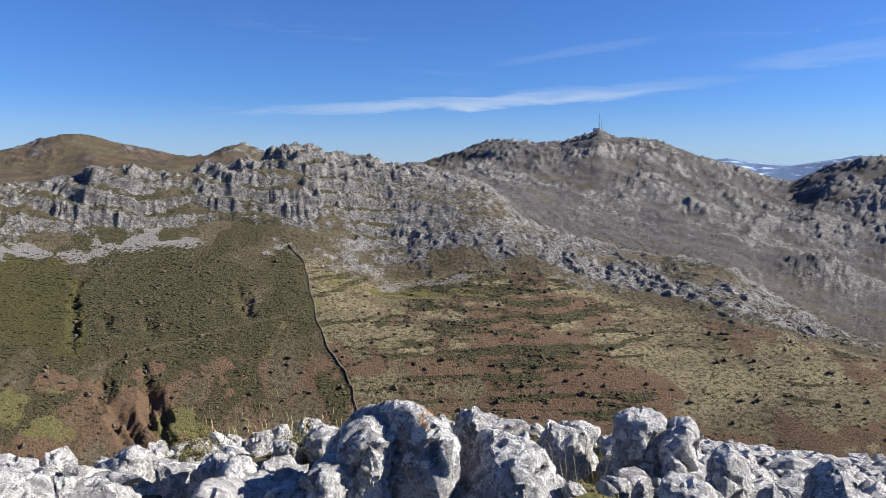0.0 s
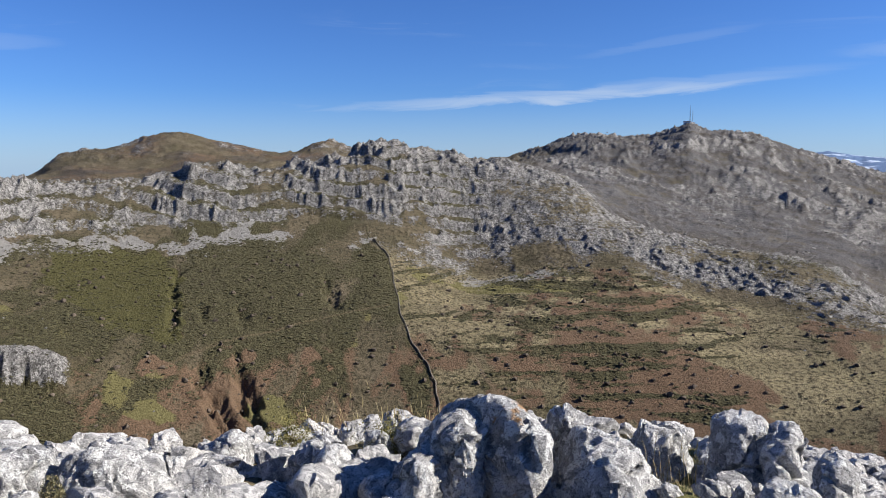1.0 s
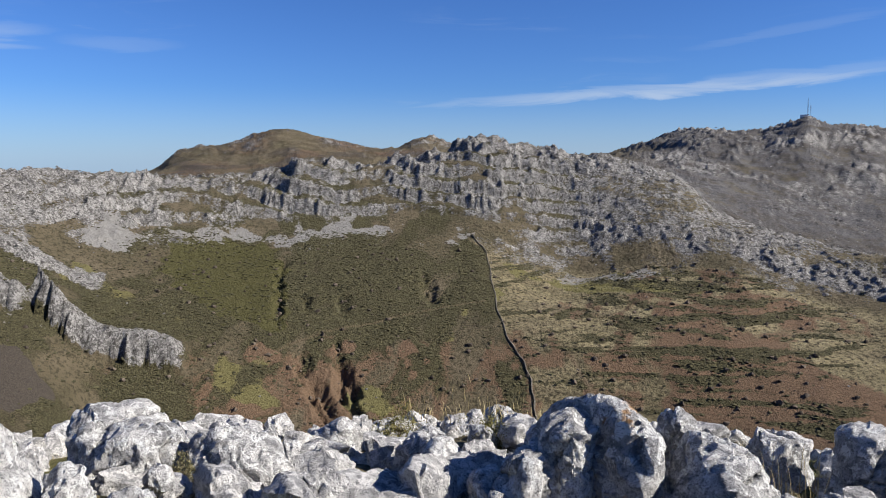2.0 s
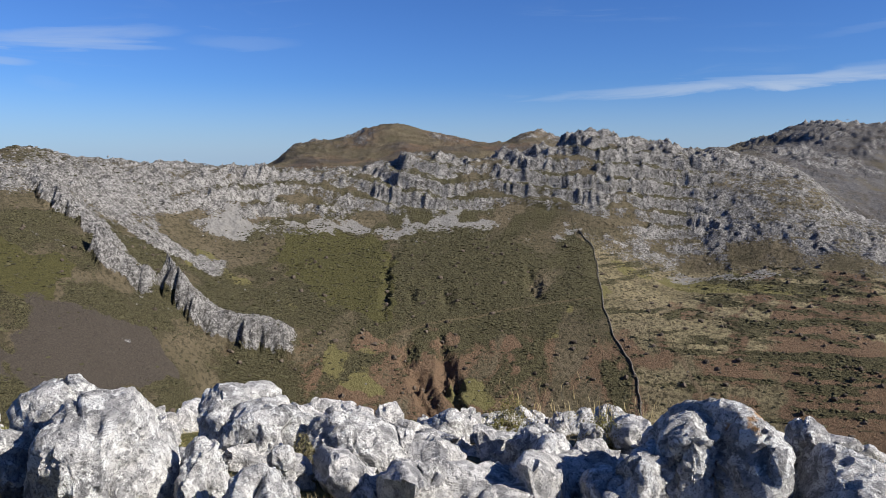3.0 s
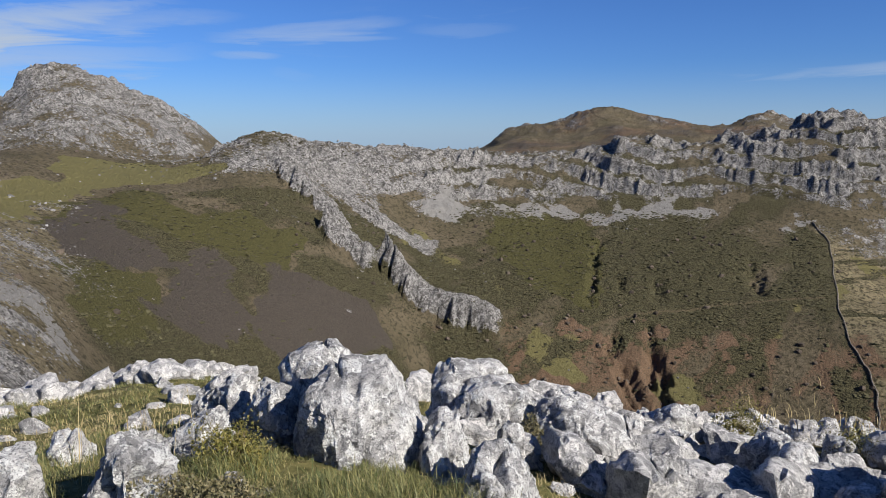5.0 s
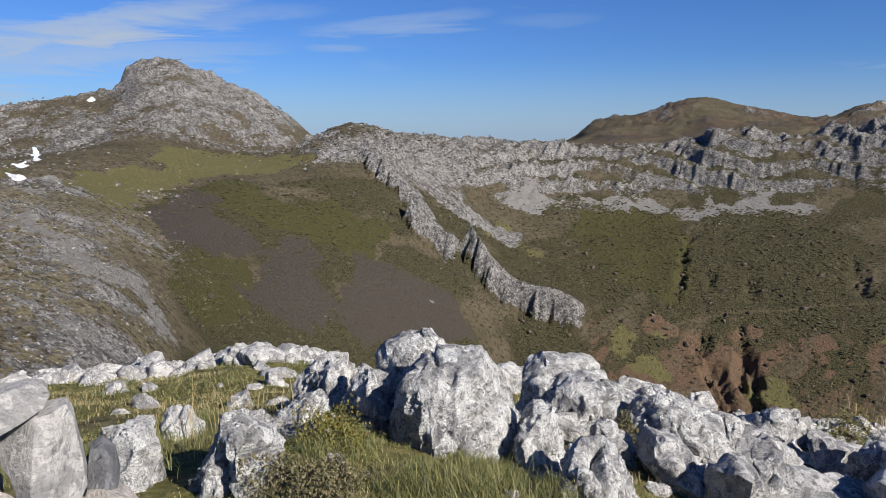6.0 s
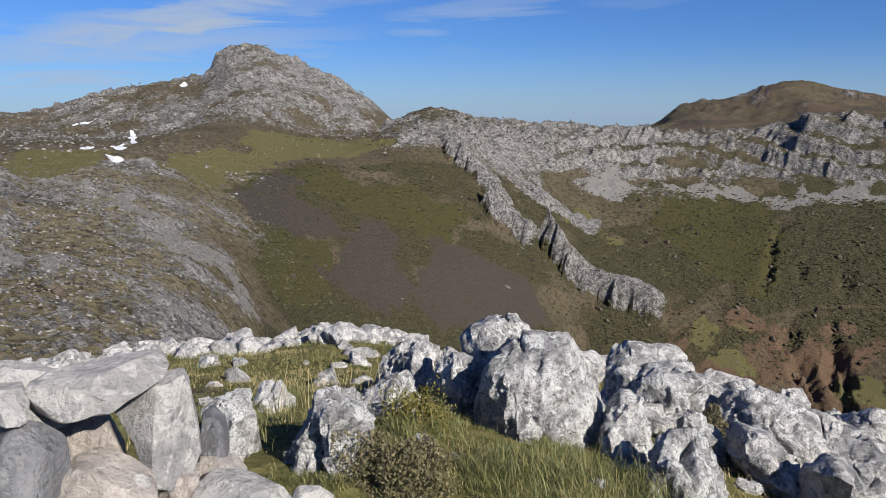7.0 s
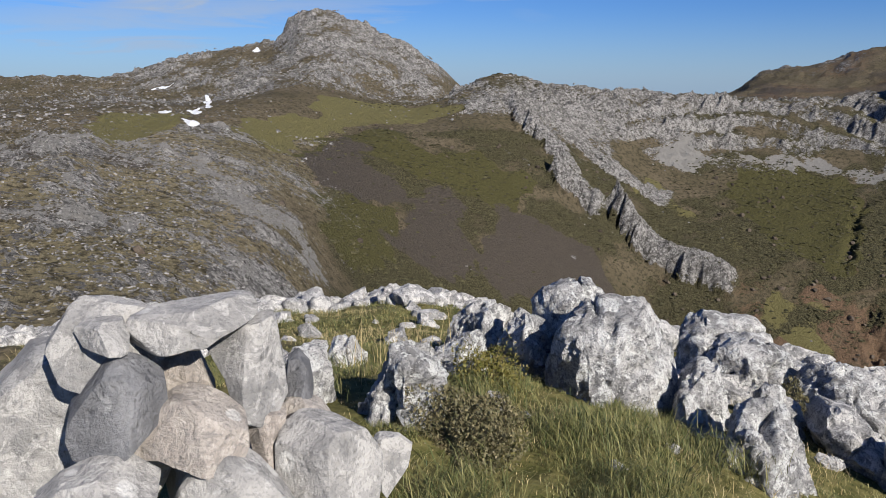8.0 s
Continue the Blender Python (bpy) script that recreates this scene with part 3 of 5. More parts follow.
def land_material():
    m, n, shader = material("mountain_land", 0.95, 0.1)
    where = n.add("ShaderNodeNewGeometry").outputs["Position"]
    a = n.add("ShaderNodeSeparateColor", {0: n.add("ShaderNodeAttribute", attribute_name="cover_a").outputs["Color"]}).outputs
    b = n.add("ShaderNodeSeparateColor", {0: n.add("ShaderNodeAttribute", attribute_name="cover_b").outputs["Color"]}).outputs
    c = n.add("ShaderNodeSeparateColor", {0: n.add("ShaderNodeAttribute", attribute_name="cover_c").outputs["Color"]}).outputs
    d = n.add("ShaderNodeSeparateColor", {0: n.add("ShaderNodeAttribute", attribute_name="cover_d").outputs["Color"]}).outputs
    wide, fine = n.noise(where, 0.025, 6, 0.62), n.noise(where, 0.42, 7, 0.72)
    tuft = n.noise(where, 1.5, 5, 0.72)
    blend = n.calc("ADD", n.calc("MULTIPLY", fine, 0.6), n.calc("MULTIPLY", tuft, 0.4))
    lumps = n.add("ShaderNodeTexVoronoi", {"Vector": n.scaled(where, 1.0, 1.0, 1.6), "Scale": 0.42})
    block_a = n.add("ShaderNodeSeparateColor", {0: lumps.outputs["Color"]}).outputs[0]
    block_b = n.add("ShaderNodeSeparateColor", {0: n.cells(where, 1.1, out="Color")}).outputs[1]
    broken = n.calc("ADD", n.calc("MULTIPLY", blend, 0.5), n.calc("ADD", n.calc("MULTIPLY", block_a, 0.22), n.calc("MULTIPLY", block_b, 0.26)))

    def cover(mask, soft=0.08, reach=1.0, grain=None):
        edge = n.calc("SUBTRACT", n.calc("MULTIPLY", mask, 0.62 * reach), n.calc("SUBTRACT", grain or blend, 0.25))
        return n.step(edge, -soft + 0.06, soft + 0.06)

    colour = n.mix(n.step(wide, 0.35, 0.65), (0.098, 0.083, 0.050), (0.150, 0.122, 0.080))
    colour = n.mix(n.step(fine, 0.46, 0.62), colour, (0.056, 0.048, 0.029))
    # pale straw, with the sun-facing slope's extra brightness put into the colour
    dry = n.add("ShaderNodeAttribute", attribute_name="cover_a").outputs["Alpha"]
    colour = n.mix(n.calc("MULTIPLY", dry, n.step(fine, 0.62, 0.42)), colour, n.mix(wide, (0.238, 0.207, 0.115), (0.329, 0.273, 0.161)))
    colour = n.mix(cover(a[2]), colour, n.mix(n.step(tuft, 0.38, 0.64), (0.189, 0.123, 0.077), (0.092, 0.064, 0.042)))
    colour = n.mix(cover(b[1]), colour, n.mix(fine, (0.116, 0.106, 0.042), (0.171, 0.151, 0.069)))
    colour = n.mix(cover(a[1]), colour, n.mix(n.step(tuft, 0.40, 0.60), (0.022, 0.021, 0.012), (0.105, 0.094, 0.050)))
    colour = n.mix(cover(b[2]), colour, n.mix(n.step(tuft, 0.3, 0.7), (0.045, 0.043, 0.018), (0.098, 0.090, 0.036)))
    colour = n.mix(cover(b[0], 0.08), colour, n.mix(n.step(tuft, 0.3, 0.7), (0.046, 0.040, 0.033), (0.098, 0.082, 0.066)))
    # bluish distance haze put into the far mountain's grey scree and heath colour
    slate = n.add("ShaderNodeAttribute", attribute_name="cover_d").outputs["Alpha"]
    colour = n.mix(n.calc("MULTIPLY", slate, n.step(n.noise(where, 0.03, 8, 0.7), 0.38, 0.56, 0.2, 0.8)), colour, n.mix(n.step(fine, 0.4, 0.62), (0.050, 0.053, 0.062), (0.15, 0.145, 0.142)))
    stone = n.mix(n.step(n.calc("ADD", n.noise(where, 0.12, 7, 0.72), n.calc("MULTIPLY", n.calc("SUBTRACT", block_b, 0.5), 0.35)), 0.32, 0.68), (0.13, 0.124, 0.118), (0.36, 0.346, 0.326))
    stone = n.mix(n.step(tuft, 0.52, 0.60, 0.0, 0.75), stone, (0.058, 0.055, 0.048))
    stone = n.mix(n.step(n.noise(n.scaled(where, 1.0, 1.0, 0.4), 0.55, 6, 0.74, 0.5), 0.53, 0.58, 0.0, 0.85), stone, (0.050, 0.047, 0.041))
    steep = n.step(n.add("ShaderNodeSeparateXYZ", {0: n.add("ShaderNodeNewGeometry").outputs["Normal"]}).outputs[2], 0.97, 0.72, -0.16, 0.22)
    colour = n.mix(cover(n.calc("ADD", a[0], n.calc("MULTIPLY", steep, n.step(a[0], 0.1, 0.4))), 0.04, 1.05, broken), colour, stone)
    colour = n.mix(cover(c[0], 0.05, 1.0, broken), colour, n.mix(tuft, (0.259, 0.248, 0.230), (0.194, 0.187, 0.173)))
    colour = n.mix(c[2], colour, (0.158, 0.119, 0.076))
    grit = n.noise(where, 9.0, 5, 0.65)
    soil = n.mix(n.step(grit, 0.35, 0.65), (0.05, 0.042, 0.025), (0.15, 0.12, 0.07))
    grass = n.mix(n.step(grit, 0.3, 0.7), (0.055, 0.058, 0.018), (0.16, 0.14, 0.055))
    close = n.step(n.add("ShaderNodeVectorMath", {0: where}, operation="LENGTH").outputs["Value"], 20.0, 12.0)
    colour = n.mix(close, colour, n.mix(d[0], soil, grass))
    colour = n.mix(n.calc("MULTIPLY", n.step(grit, 0.5, 0.56), d[1]), colour, (0.216, 0.209, 0.198))
    # blue of distant air painted over the farthest range and its pale patches
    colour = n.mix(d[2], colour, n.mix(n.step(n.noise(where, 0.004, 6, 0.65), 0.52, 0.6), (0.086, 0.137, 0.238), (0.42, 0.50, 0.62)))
    colour = n.mix(n.step(c[1], 0.35, 0.6), colour, (0.86, 0.88, 0.92))
    high = n.calc("ADD", n.calc("MULTIPLY", fine, 1.2), n.calc("MULTIPLY", tuft, 0.5))
    bump = n.add("ShaderNodeBump", {"Height": high, "Strength": n.step(close, 0.0, 1.0, 1.0, 0.0), "Distance": 2.2})
    bump = n.add("ShaderNodeBump", {"Height": grit, "Strength": n.step(close, 0.0, 1.0, 0.0, 0.7), "Distance": 0.04, "Normal": bump.outputs[0]})
    n.tree.links.new(bump.outputs[0], shader.inputs["Normal"])
    n.tree.links.new(colour, shader.inputs["Base Color"])
    return m


def build_land():
    """One sheet of ground, in rays and rings round the summit, out to the horizon."""
    rays = np.concatenate([np.arange(-180, -38, 2.5), np.arange(-38, 100, 0.115), np.arange(100, 180, 2.5)])
    shares = [30, 26, 26, 8, 6, 12, 84, 114, 190, 14, 40, 66, 6, 8, 3]
    ds, _ = lines(rays)
    rows = [ds[i] + (ds[i + 1] - ds[i]) * f for i, k in enumerate(shares) for f in np.arange(k) / k] + [ds[-1]]
    d = np.array(rows)
    b = np.broadcast_to(rays, d.shape)
    rows_n, rays_n = d.shape
    z, masks = relief(b.ravel().copy(), d.ravel())
    x, y = plan(b.ravel(), d.ravel())
    r, k = np.meshgrid(np.arange(rows_n - 1), np.arange(rays_n), indexing="ij")
    k2 = (k + 1) % rays_n
    quads = np.stack([r * rays_n + k, r * rays_n + k2, (r + 1) * rays_n + k2, (r + 1) * rays_n + k], -1).reshape(-1, 4)
    quads = quads[:, ::-1]
    middle = len(x)
    x, y, z = np.append(x, 0.0), np.append(y, 0.0), np.append(z, z[:rays_n].mean())
    caps = np.stack([np.arange(rays_n), (np.arange(rays_n) + 1) % rays_n, np.full(rays_n, middle)], -1)[:, ::-1]
    mesh = bpy.data.meshes.new("ground")
    loops = np.concatenate([quads.ravel(), caps.ravel()]).astype(np.int32)
    mesh.vertices.add(len(x))
    mesh.vertices.foreach_set("co", np.stack([x, y, z], -1).astype(np.float32).ravel())
    mesh.loops.add(len(loops))
    mesh.loops.foreach_set("vertex_index", loops)
    mesh.polygons.add(len(quads) + len(caps))
    starts = np.concatenate([np.arange(len(quads)) * 4, len(quads) * 4 + np.arange(len(caps)) * 3]).astype(np.int32)
    mesh.polygons.foreach_set("loop_start", starts)
    mesh.update(calc_edges=True)
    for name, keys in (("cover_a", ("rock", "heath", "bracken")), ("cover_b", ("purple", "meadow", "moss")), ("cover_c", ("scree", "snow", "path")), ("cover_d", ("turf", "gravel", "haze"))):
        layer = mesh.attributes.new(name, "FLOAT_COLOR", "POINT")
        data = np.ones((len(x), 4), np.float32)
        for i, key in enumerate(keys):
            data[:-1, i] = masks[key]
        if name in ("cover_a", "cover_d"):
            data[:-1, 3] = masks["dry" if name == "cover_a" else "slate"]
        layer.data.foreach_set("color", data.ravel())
    mesh.polygons.foreach_set("use_smooth", np.ones(len(mesh.polygons), bool))
    mesh.materials.append(land_material())
    return tagged(new("ground", mesh), "mountain land of heath, bracken slopes, limestone cliffs and rocky peaks", "ground", kind="structure")


ground = build_land()


# ---- boulders on the summit ----
def lattice3(ix, iy, iz, seed):
    n = (ix.astype(np.int64) * 374761393 + iy.astype(np.int64) * 668265263 + iz.astype(np.int64) * 2147483647 + seed * 1442695041) & 0x7FFFFFFF
    n = ((n ^ (n >> 13)) * 1274126177) & 0x7FFFFFFF
    n = ((n ^ (n >> 15)) * 668265263) & 0x7FFFFFFF
    return ((n ^ (n >> 16)) & 0xFFFF) / 32767.5 - 1.0


def bumps(p, size, seed):
    """Smooth random values, about -1 to 1, at the points p (n by 3)."""
    q = p / size + 51.0
    i = np.floor(q)
    f = q - i
    f = f * f * f * (f * (f * 6 - 15) + 10)
    total = np.zeros(len(p))
    for dx in (0, 1):
        for dy in (0, 1):
            for dz in (0, 1):
                weight = (f[:, 0] if dx else 1 - f[:, 0]) * (f[:, 1] if dy else 1 - f[:, 1]) * (f[:, 2] if dz else 1 - f[:, 2])
                total += weight * lattice3(i[:, 0] + dx, i[:, 1] + dy, i[:, 2] + dz, seed)
    return total * 1.5


@functools.lru_cache(None)
def globe(n):
    """Points and quads of a ball made from a cube with n by n squares a side."""
    t = np.tan(np.linspace(-1, 1, n + 1) * math.pi / 4)
    u, v = np.meshgrid(t, t, indexing="ij")
    k = np.arange((n + 1) ** 2).reshape(n + 1, n + 1)
    quad = np.stack([k[:-1, :-1], k[1:, :-1], k[1:, 1:], k[:-1, 1:]], -1).reshape(-1, 4)
    p, q = [], []
    for axis in range(3):
        for way in (-1, 1):
            face = np.empty((k.size, 3))
            face[:, axis], face[:, (axis + 1) % 3], face[:, (axis + 2) % 3] = way, u.ravel(), v.ravel()
            q.append((quad if way > 0 else quad[:, ::-1]) + len(p) * k.size)
            p.append(face)
    p, q = np.vstack(p), np.vstack(q)
    _, first, back = np.unique(np.round(p, 6), axis=0, return_index=True, return_inverse=True)
    p = p[first]
    return p / np.linalg.norm(p, axis=1)[:, None], back.ravel()[q]


def rock_mesh(name, outline, front, back, apex, seed, jag=1.0, fine=40, worn=26, facets=5, deep=1.0, chips=26, sharp=40):
    """A rock with that upright outline (metres across and up), whose front faces meet near an apex;
    then it is fluted by rain, cracked along joints and pitted."""
    rng = np.random.default_rng(seed)
    pts = np.array(outline, float)
    wide, high = np.ptp(pts[:, 0]), np.ptp(pts[:, 1])
    size = max(wide, high)
    after = np.roll(pts, -1, 0)
    cross = pts[:, 0] * after[:, 1] - after[:, 0] * pts[:, 1]
    heart = ((pts + after) * cross[:, None]).sum(0) / (3 * cross.sum())
    # reach of the outline from its middle, by angle
    turns = np.linspace(-math.pi, math.pi, 361)
    du, dv = np.cos(turns)[:, None], np.sin(turns)[:, None]
    a, e = pts - heart, after - pts
    det = du * -e[:, 1] + dv * e[:, 0]
    with np.errstate(divide="ignore", invalid="ignore"):
        far = (a[:, 0] * -e[:, 1] + a[:, 1] * e[:, 0]) / det
        part_way = (du * a[:, 1] - dv * a[:, 0]) / det
    far[~((part_way >= -1e-6) & (part_way <= 1 + 1e-6) & (far > 0))] = 0
    reach = np.maximum(far.max(1), 0.02)
    v, quads = globe(fine)
    v = v * (wide, front + back, high)
    v = v / np.linalg.norm(v, axis=1)[:, None]
    inverse = (np.hypot(v[:, 0], v[:, 2]) / np.interp(np.arctan2(v[:, 2], v[:, 0]), turns, reach)) ** worn
    tip = np.array((apex[0] - heart[0], -front, apex[1] - heart[1])) if apex else np.array((rng.uniform(-0.18, 0.18) * wide, -front, rng.uniform(-0.1, 0.22) * high))
    planes = []
    for k in range(facets):
        lean = (k + rng.uniform(0.15, 0.85)) / facets * 2.4 - 1.2
        n = np.array((lean * front / (0.5 * wide) * 1.1, -1.0, rng.uniform(0.05, 0.75) * front / (0.5 * high)))
        n /= np.linalg.norm(n)
        planes.append((n, max(n @ tip * rng.uniform(0.9, 1.04), 0.25 * front)))
    for k in range(4):
        n = np.array((rng.uniform(-0.9, 0.9), 1.0, rng.uniform(-0.1, 0.7)))
        planes.append((n / np.linalg.norm(n), back * rng.uniform(0.75, 1.0)))
    for k in range(3):
        n = np.array((rng.uniform(-0.8, 0.8), rng.uniform(-0.9, -0.2), 1.0))
        planes.append((n / np.linalg.norm(n), high * rng.uniform(0.42, 0.52)))
    for n, off in planes:
        inverse = inverse + np.clip(v @ n / off, 0, None) ** worn
    p = v * (inverse ** (-1 / worn))[:, None]
    for k in range(chips):
        n = rng.normal(size=3) * (1.0, 1.0, 0.9)
        n[1] = -abs(n[1]) if k % 4 else n[1]
        n /= np.linalg.norm(n)
        off = (p @ n).max() * rng.uniform(0.80, 0.97)
        inverse = inverse + np.clip(v @ n / off, 0, None) ** worn
    p = v * (inverse ** (-1 / worn))[:, None]

    def normals(p):
        face = np.cross(p[quads[:, 2]] - p[quads[:, 0]], p[quads[:, 3]] - p[quads[:, 1]])
        total = np.zeros_like(p)
        for k in range(4):
            for j in range(3):
                total[:, j] += np.bincount(quads[:, k], face[:, j], len(p))
        return total / (np.linalg.norm(total, axis=1)[:, None] + 1e-12)

    q = p + rng.uniform(-20, 20, 3)
    lump = bumps(q, 0.5 * size, seed + 3) + 0.5 * bumps(q, 0.24 * size, seed + 4)
    warp = 0.05 * np.stack([bumps(q, 0.17, seed + 31), bumps(q, 0.17, seed + 32), bumps(q, 0.17, seed + 33)], -1)
    flute = np.abs(bumps((q + warp) * (1.0, 1.0, 0.28), 0.12, seed + 1))
    knob = np.abs(bumps(q + 0.4 * warp, 0.07, seed + 5))
    chip = bumps(q, 0.028, seed + 8)
    upright = 1 - np.abs(normals(p)[:, 2])
    move = 0.03 * size * lump * min(1.0, 0.2 + 0.8 * jag) + jag * ((0.012 - 0.044 * np.minimum(flute, 0.7)) * (0.35 + 0.65 * upright) - 0.02 * np.minimum(knob, 0.6) + 0.005 * chip + 0.0035 * bumps(q, 0.014, seed + 9))
    pit = smooth(bumps(q + 0.3 * warp, 0.09, seed + 14), 0.72, 0.95)
    move -= jag * 0.022 * pit
    for k in range(int(round(deep * (1 + 2.4 * min(size, 1.0))))):
        n = np.array((rng.normal(0, 1), rng.normal(0, 0.5), rng.normal(0, 0.7)))
        n /= np.linalg.norm(n)
        split = np.abs((p + 1.1 * warp) @ n - rng.uniform(-0.3, 0.3) * wide)
        run = smooth(bumps(q, 0.35 * size + 0.05, seed + 40 + k), -0.15, 0.35)
        move -= run * rng.uniform(0.05, 0.11) * min(size, 1.0) * deep * np.exp(-(split / rng.uniform(0.011, 0.024)) ** 2)
    p = p + normals(p) * (move * min(1.0, 0.4 + 0.8 * size))[:, None]
    p = p + (heart[0], 0, heart[1])
    mesh = bpy.data.meshes.new(name)
    mesh.vertices.add(len(p))
    mesh.vertices.foreach_set("co", p.astype(np.float32).ravel())
    mesh.loops.add(quads.size)
    mesh.loops.foreach_set("vertex_index", quads.astype(np.int32).ravel())
    mesh.polygons.add(len(quads))
    mesh.polygons.foreach_set("loop_start", (np.arange(len(quads)) * 4).astype(np.int32))
    mesh.update(calc_edges=True)
    mesh.polygons.foreach_set("use_smooth", np.ones(len(quads), bool))
    mesh.set_sharp_from_angle(angle=radians(sharp))
    return mesh


def rooted(outline):
    """The outline of a boulder that widens into the ground instead of narrowing to its foot."""
    pts = np.array(outline, float)
    low, top = pts[:, 1].min(), pts[:, 1].max()
    mid = low + 0.5 * (top - low)
    left, right = pts[:, 0].min(), pts[:, 0].max()
    crown = [tuple(q) for q in pts if q[1] > mid]
    start = min(range(len(crown)), key=lambda k: crown[k][0])
    crown = crown[start:] + crown[:start]
    return crown + [(right * 1.04, mid - 0.06), (right * 1.1, low), (left * 1.1, low), (left * 1.04, mid - 0.06)]


laid = [0]


def boulder(where, turn, front, back, apex, outline, mat=ROCK, label="grey-white weathered limestone boulder with dark lichen spots, set in summit turf"):
    wide = rooted(outline)
    size = max(np.ptp([q[0] for q in wide]), np.ptp([q[1] for q in wide]))
    fine = int(np.clip(150 * size ** 0.7 / math.hypot(where[0], where[1]), 18, 64))
    mesh = rock_mesh("boulder", wide, front * 1.15, back, apex, int(abs(where[0]) * 131 + where[1] * 977) % 9973, fine=fine)
    mesh.materials.append(mat)
    ob = new("boulder", mesh)
    ob.matrix_world = pose(*where, 0, 0, turn)
    return tagged(ob, label, "boulder", "summit boulders")


pile = tagged(new("stone_pile"), "loose pile of broken grey limestone blocks on summit grass", "stone pile")
pile.matrix_world = pose(-2.3, 0.2, 0.0)


def stone(where, turn, front, back, apex, outline):
    laid[0] += 1
    mat = PILE_DARK if laid[0] in (5, 15, 16) else PILE_PINK if laid[0] in (6, 8, 9, 10) else PILE
    mesh = rock_mesh("stone", outline, front * 1.1, back, apex, laid[0] + 200, 0.13, 44, 90, 3, 0.5, 4, 15)
    mesh.materials.append(mat)
    ob = new("stone", mesh)
    ob.parent = pile
    ob.matrix_world = pose(*where, 0, 0, turn)
    ob.matrix_parent_inverse = pile.matrix_world.inverted()
    ob.matrix_basis = pose(*where, 0, 0, turn)
    return ob


boulder((-0.34, 4.74, -1.1), 3, 0.4, 0.45, (0.33, 0.84), [(-0.37, 0.27), (-0.46, 0.66), (-0.36, 0.86), (-0.27, 0.95), (-0.17, 1.02), (-0.02, 1.12), (0.17, 1.16), (0.36, 1.14), (0.45, 1.04), (0.46, 0.8), (0.45, 0.6), (0.41, 0.09), (0.02, 0.0)], ROCK_RUST)
boulder((-0.72, 4.49, -0.95), 9, 0.25, 0.3, None, [(-0.26, 0.5), (-0.19, 0.61), (-0.06, 0.7), (0.12, 0.71), (0.25, 0.59), (0.26, 0.43), (0.19, 0.0), (-0.21, 0.07)])
boulder((0.23, 5.1, -0.92), -2, 0.2, 0.3, None, [(-0.16, 0.48), (-0.16, 0.69), (-0.03, 0.77), (0.12, 0.73), (0.16, 0.65), (0.05, 0.48), (-0.03, 0.21), (-0.15, 0.0)])
boulder((-0.55, 5.27, -0.66), 6, 0.15, 0.2, None, [(-0.23, 0.33), (-0.06, 0.44), (0.15, 0.49), (0.23, 0.41), (0.15, 0.21), (-0.15, 0.0)])
boulder((0.5, 4.62, -1.12), -6, 0.4, 0.35, (0.04, 0.8), [(-0.43, 0.36), (-0.39, 0.58), (-0.32, 0.82), (-0.25, 0.96), (-0.09, 1.13), (-0.01, 1.05), (0.11, 1.0), (0.21, 0.88), (0.32, 0.67), (0.43, 0.44), (0.4, 0.08), (-0.39, 0.0)])
boulder((1.01, 5.81, -1.24), -10, 0.3, 0.3, None, [(-0.27, 0.6), (-0.2, 0.77), (-0.1, 0.8), (-0.03, 0.75), (0.03, 0.72), (0.08, 0.78), (0.17, 0.75), (0.27, 0.59), (0.27, 0.49), (0.18, 0.32), (-0.03, 0.0), (-0.24, 0.19)])
boulder((1.52, 5.29, -1.04), -15, 0.2, 0.5, None, [(-0.21, 0.42), (-0.2, 0.67), (-0.12, 0.73), (0.01, 0.76), (0.14, 0.74), (0.18, 0.62), (0.21, 0.26), (0.03, 0.0), (-0.18, 0.05)])
boulder((1.81, 5.09, -0.96), -19, 0.25, 0.5, None, [(-0.17, 0.37), (-0.19, 0.67), (-0.03, 0.72), (0.11, 0.66), (0.17, 0.57), (0.19, 0.29), (-0.03, 0.0), (-0.16, 0.06)])
boulder((1.91, 4.51, -0.89), -22, 0.25, 0.3, (-0.04, 0.53), [(-0.16, 0.59), (-0.12, 0.71), (-0.04, 0.78), (0.03, 0.72), (0.09, 0.59), (0.15, 0.45), (0.16, 0.14), (-0.06, 0.0), (-0.13, 0.44)])
boulder((2.07, 3.65, -0.61), -28, 0.25, 0.3, None, [(-0.15, 0.41), (-0.13, 0.54), (-0.1, 0.61), (-0.02, 0.64), (0.05, 0.61), (0.09, 0.54), (0.15, 0.41), (0.13, 0.18), (-0.12, 0.0)])
boulder((1.47, 3.93, -0.7), -19, 0.2, 0.3, None, [(-0.24, 0.39), (-0.21, 0.49), (-0.13, 0.56), (-0.02, 0.56), (0.06, 0.5), (0.18, 0.45), (0.24, 0.33), (-0.21, 0.0)])
boulder((1.11, 4.46, -0.79), -14, 0.12, 0.2, None, [(-0.12, 0.33), (-0.05, 0.42), (0.08, 0.41), (0.12, 0.35), (0.1, 0.19), (-0.09, 0.0)])
boulder((1.26, 4.32, -0.72), -16, 0.12, 0.15, None, [(-0.07, 0.3), (-0.04, 0.39), (0.05, 0.36), (0.07, 0.31), (0.04, 0.07), (-0.07, 0.0)])
boulder((1.98, 4.15, -0.69), -25, 0.12, 0.15, None, [(-0.08, 0.34), (-0.04, 0.44), (0.02, 0.42), (0.08, 0.34), (0.08, 0.2), (-0.06, 0.0)])
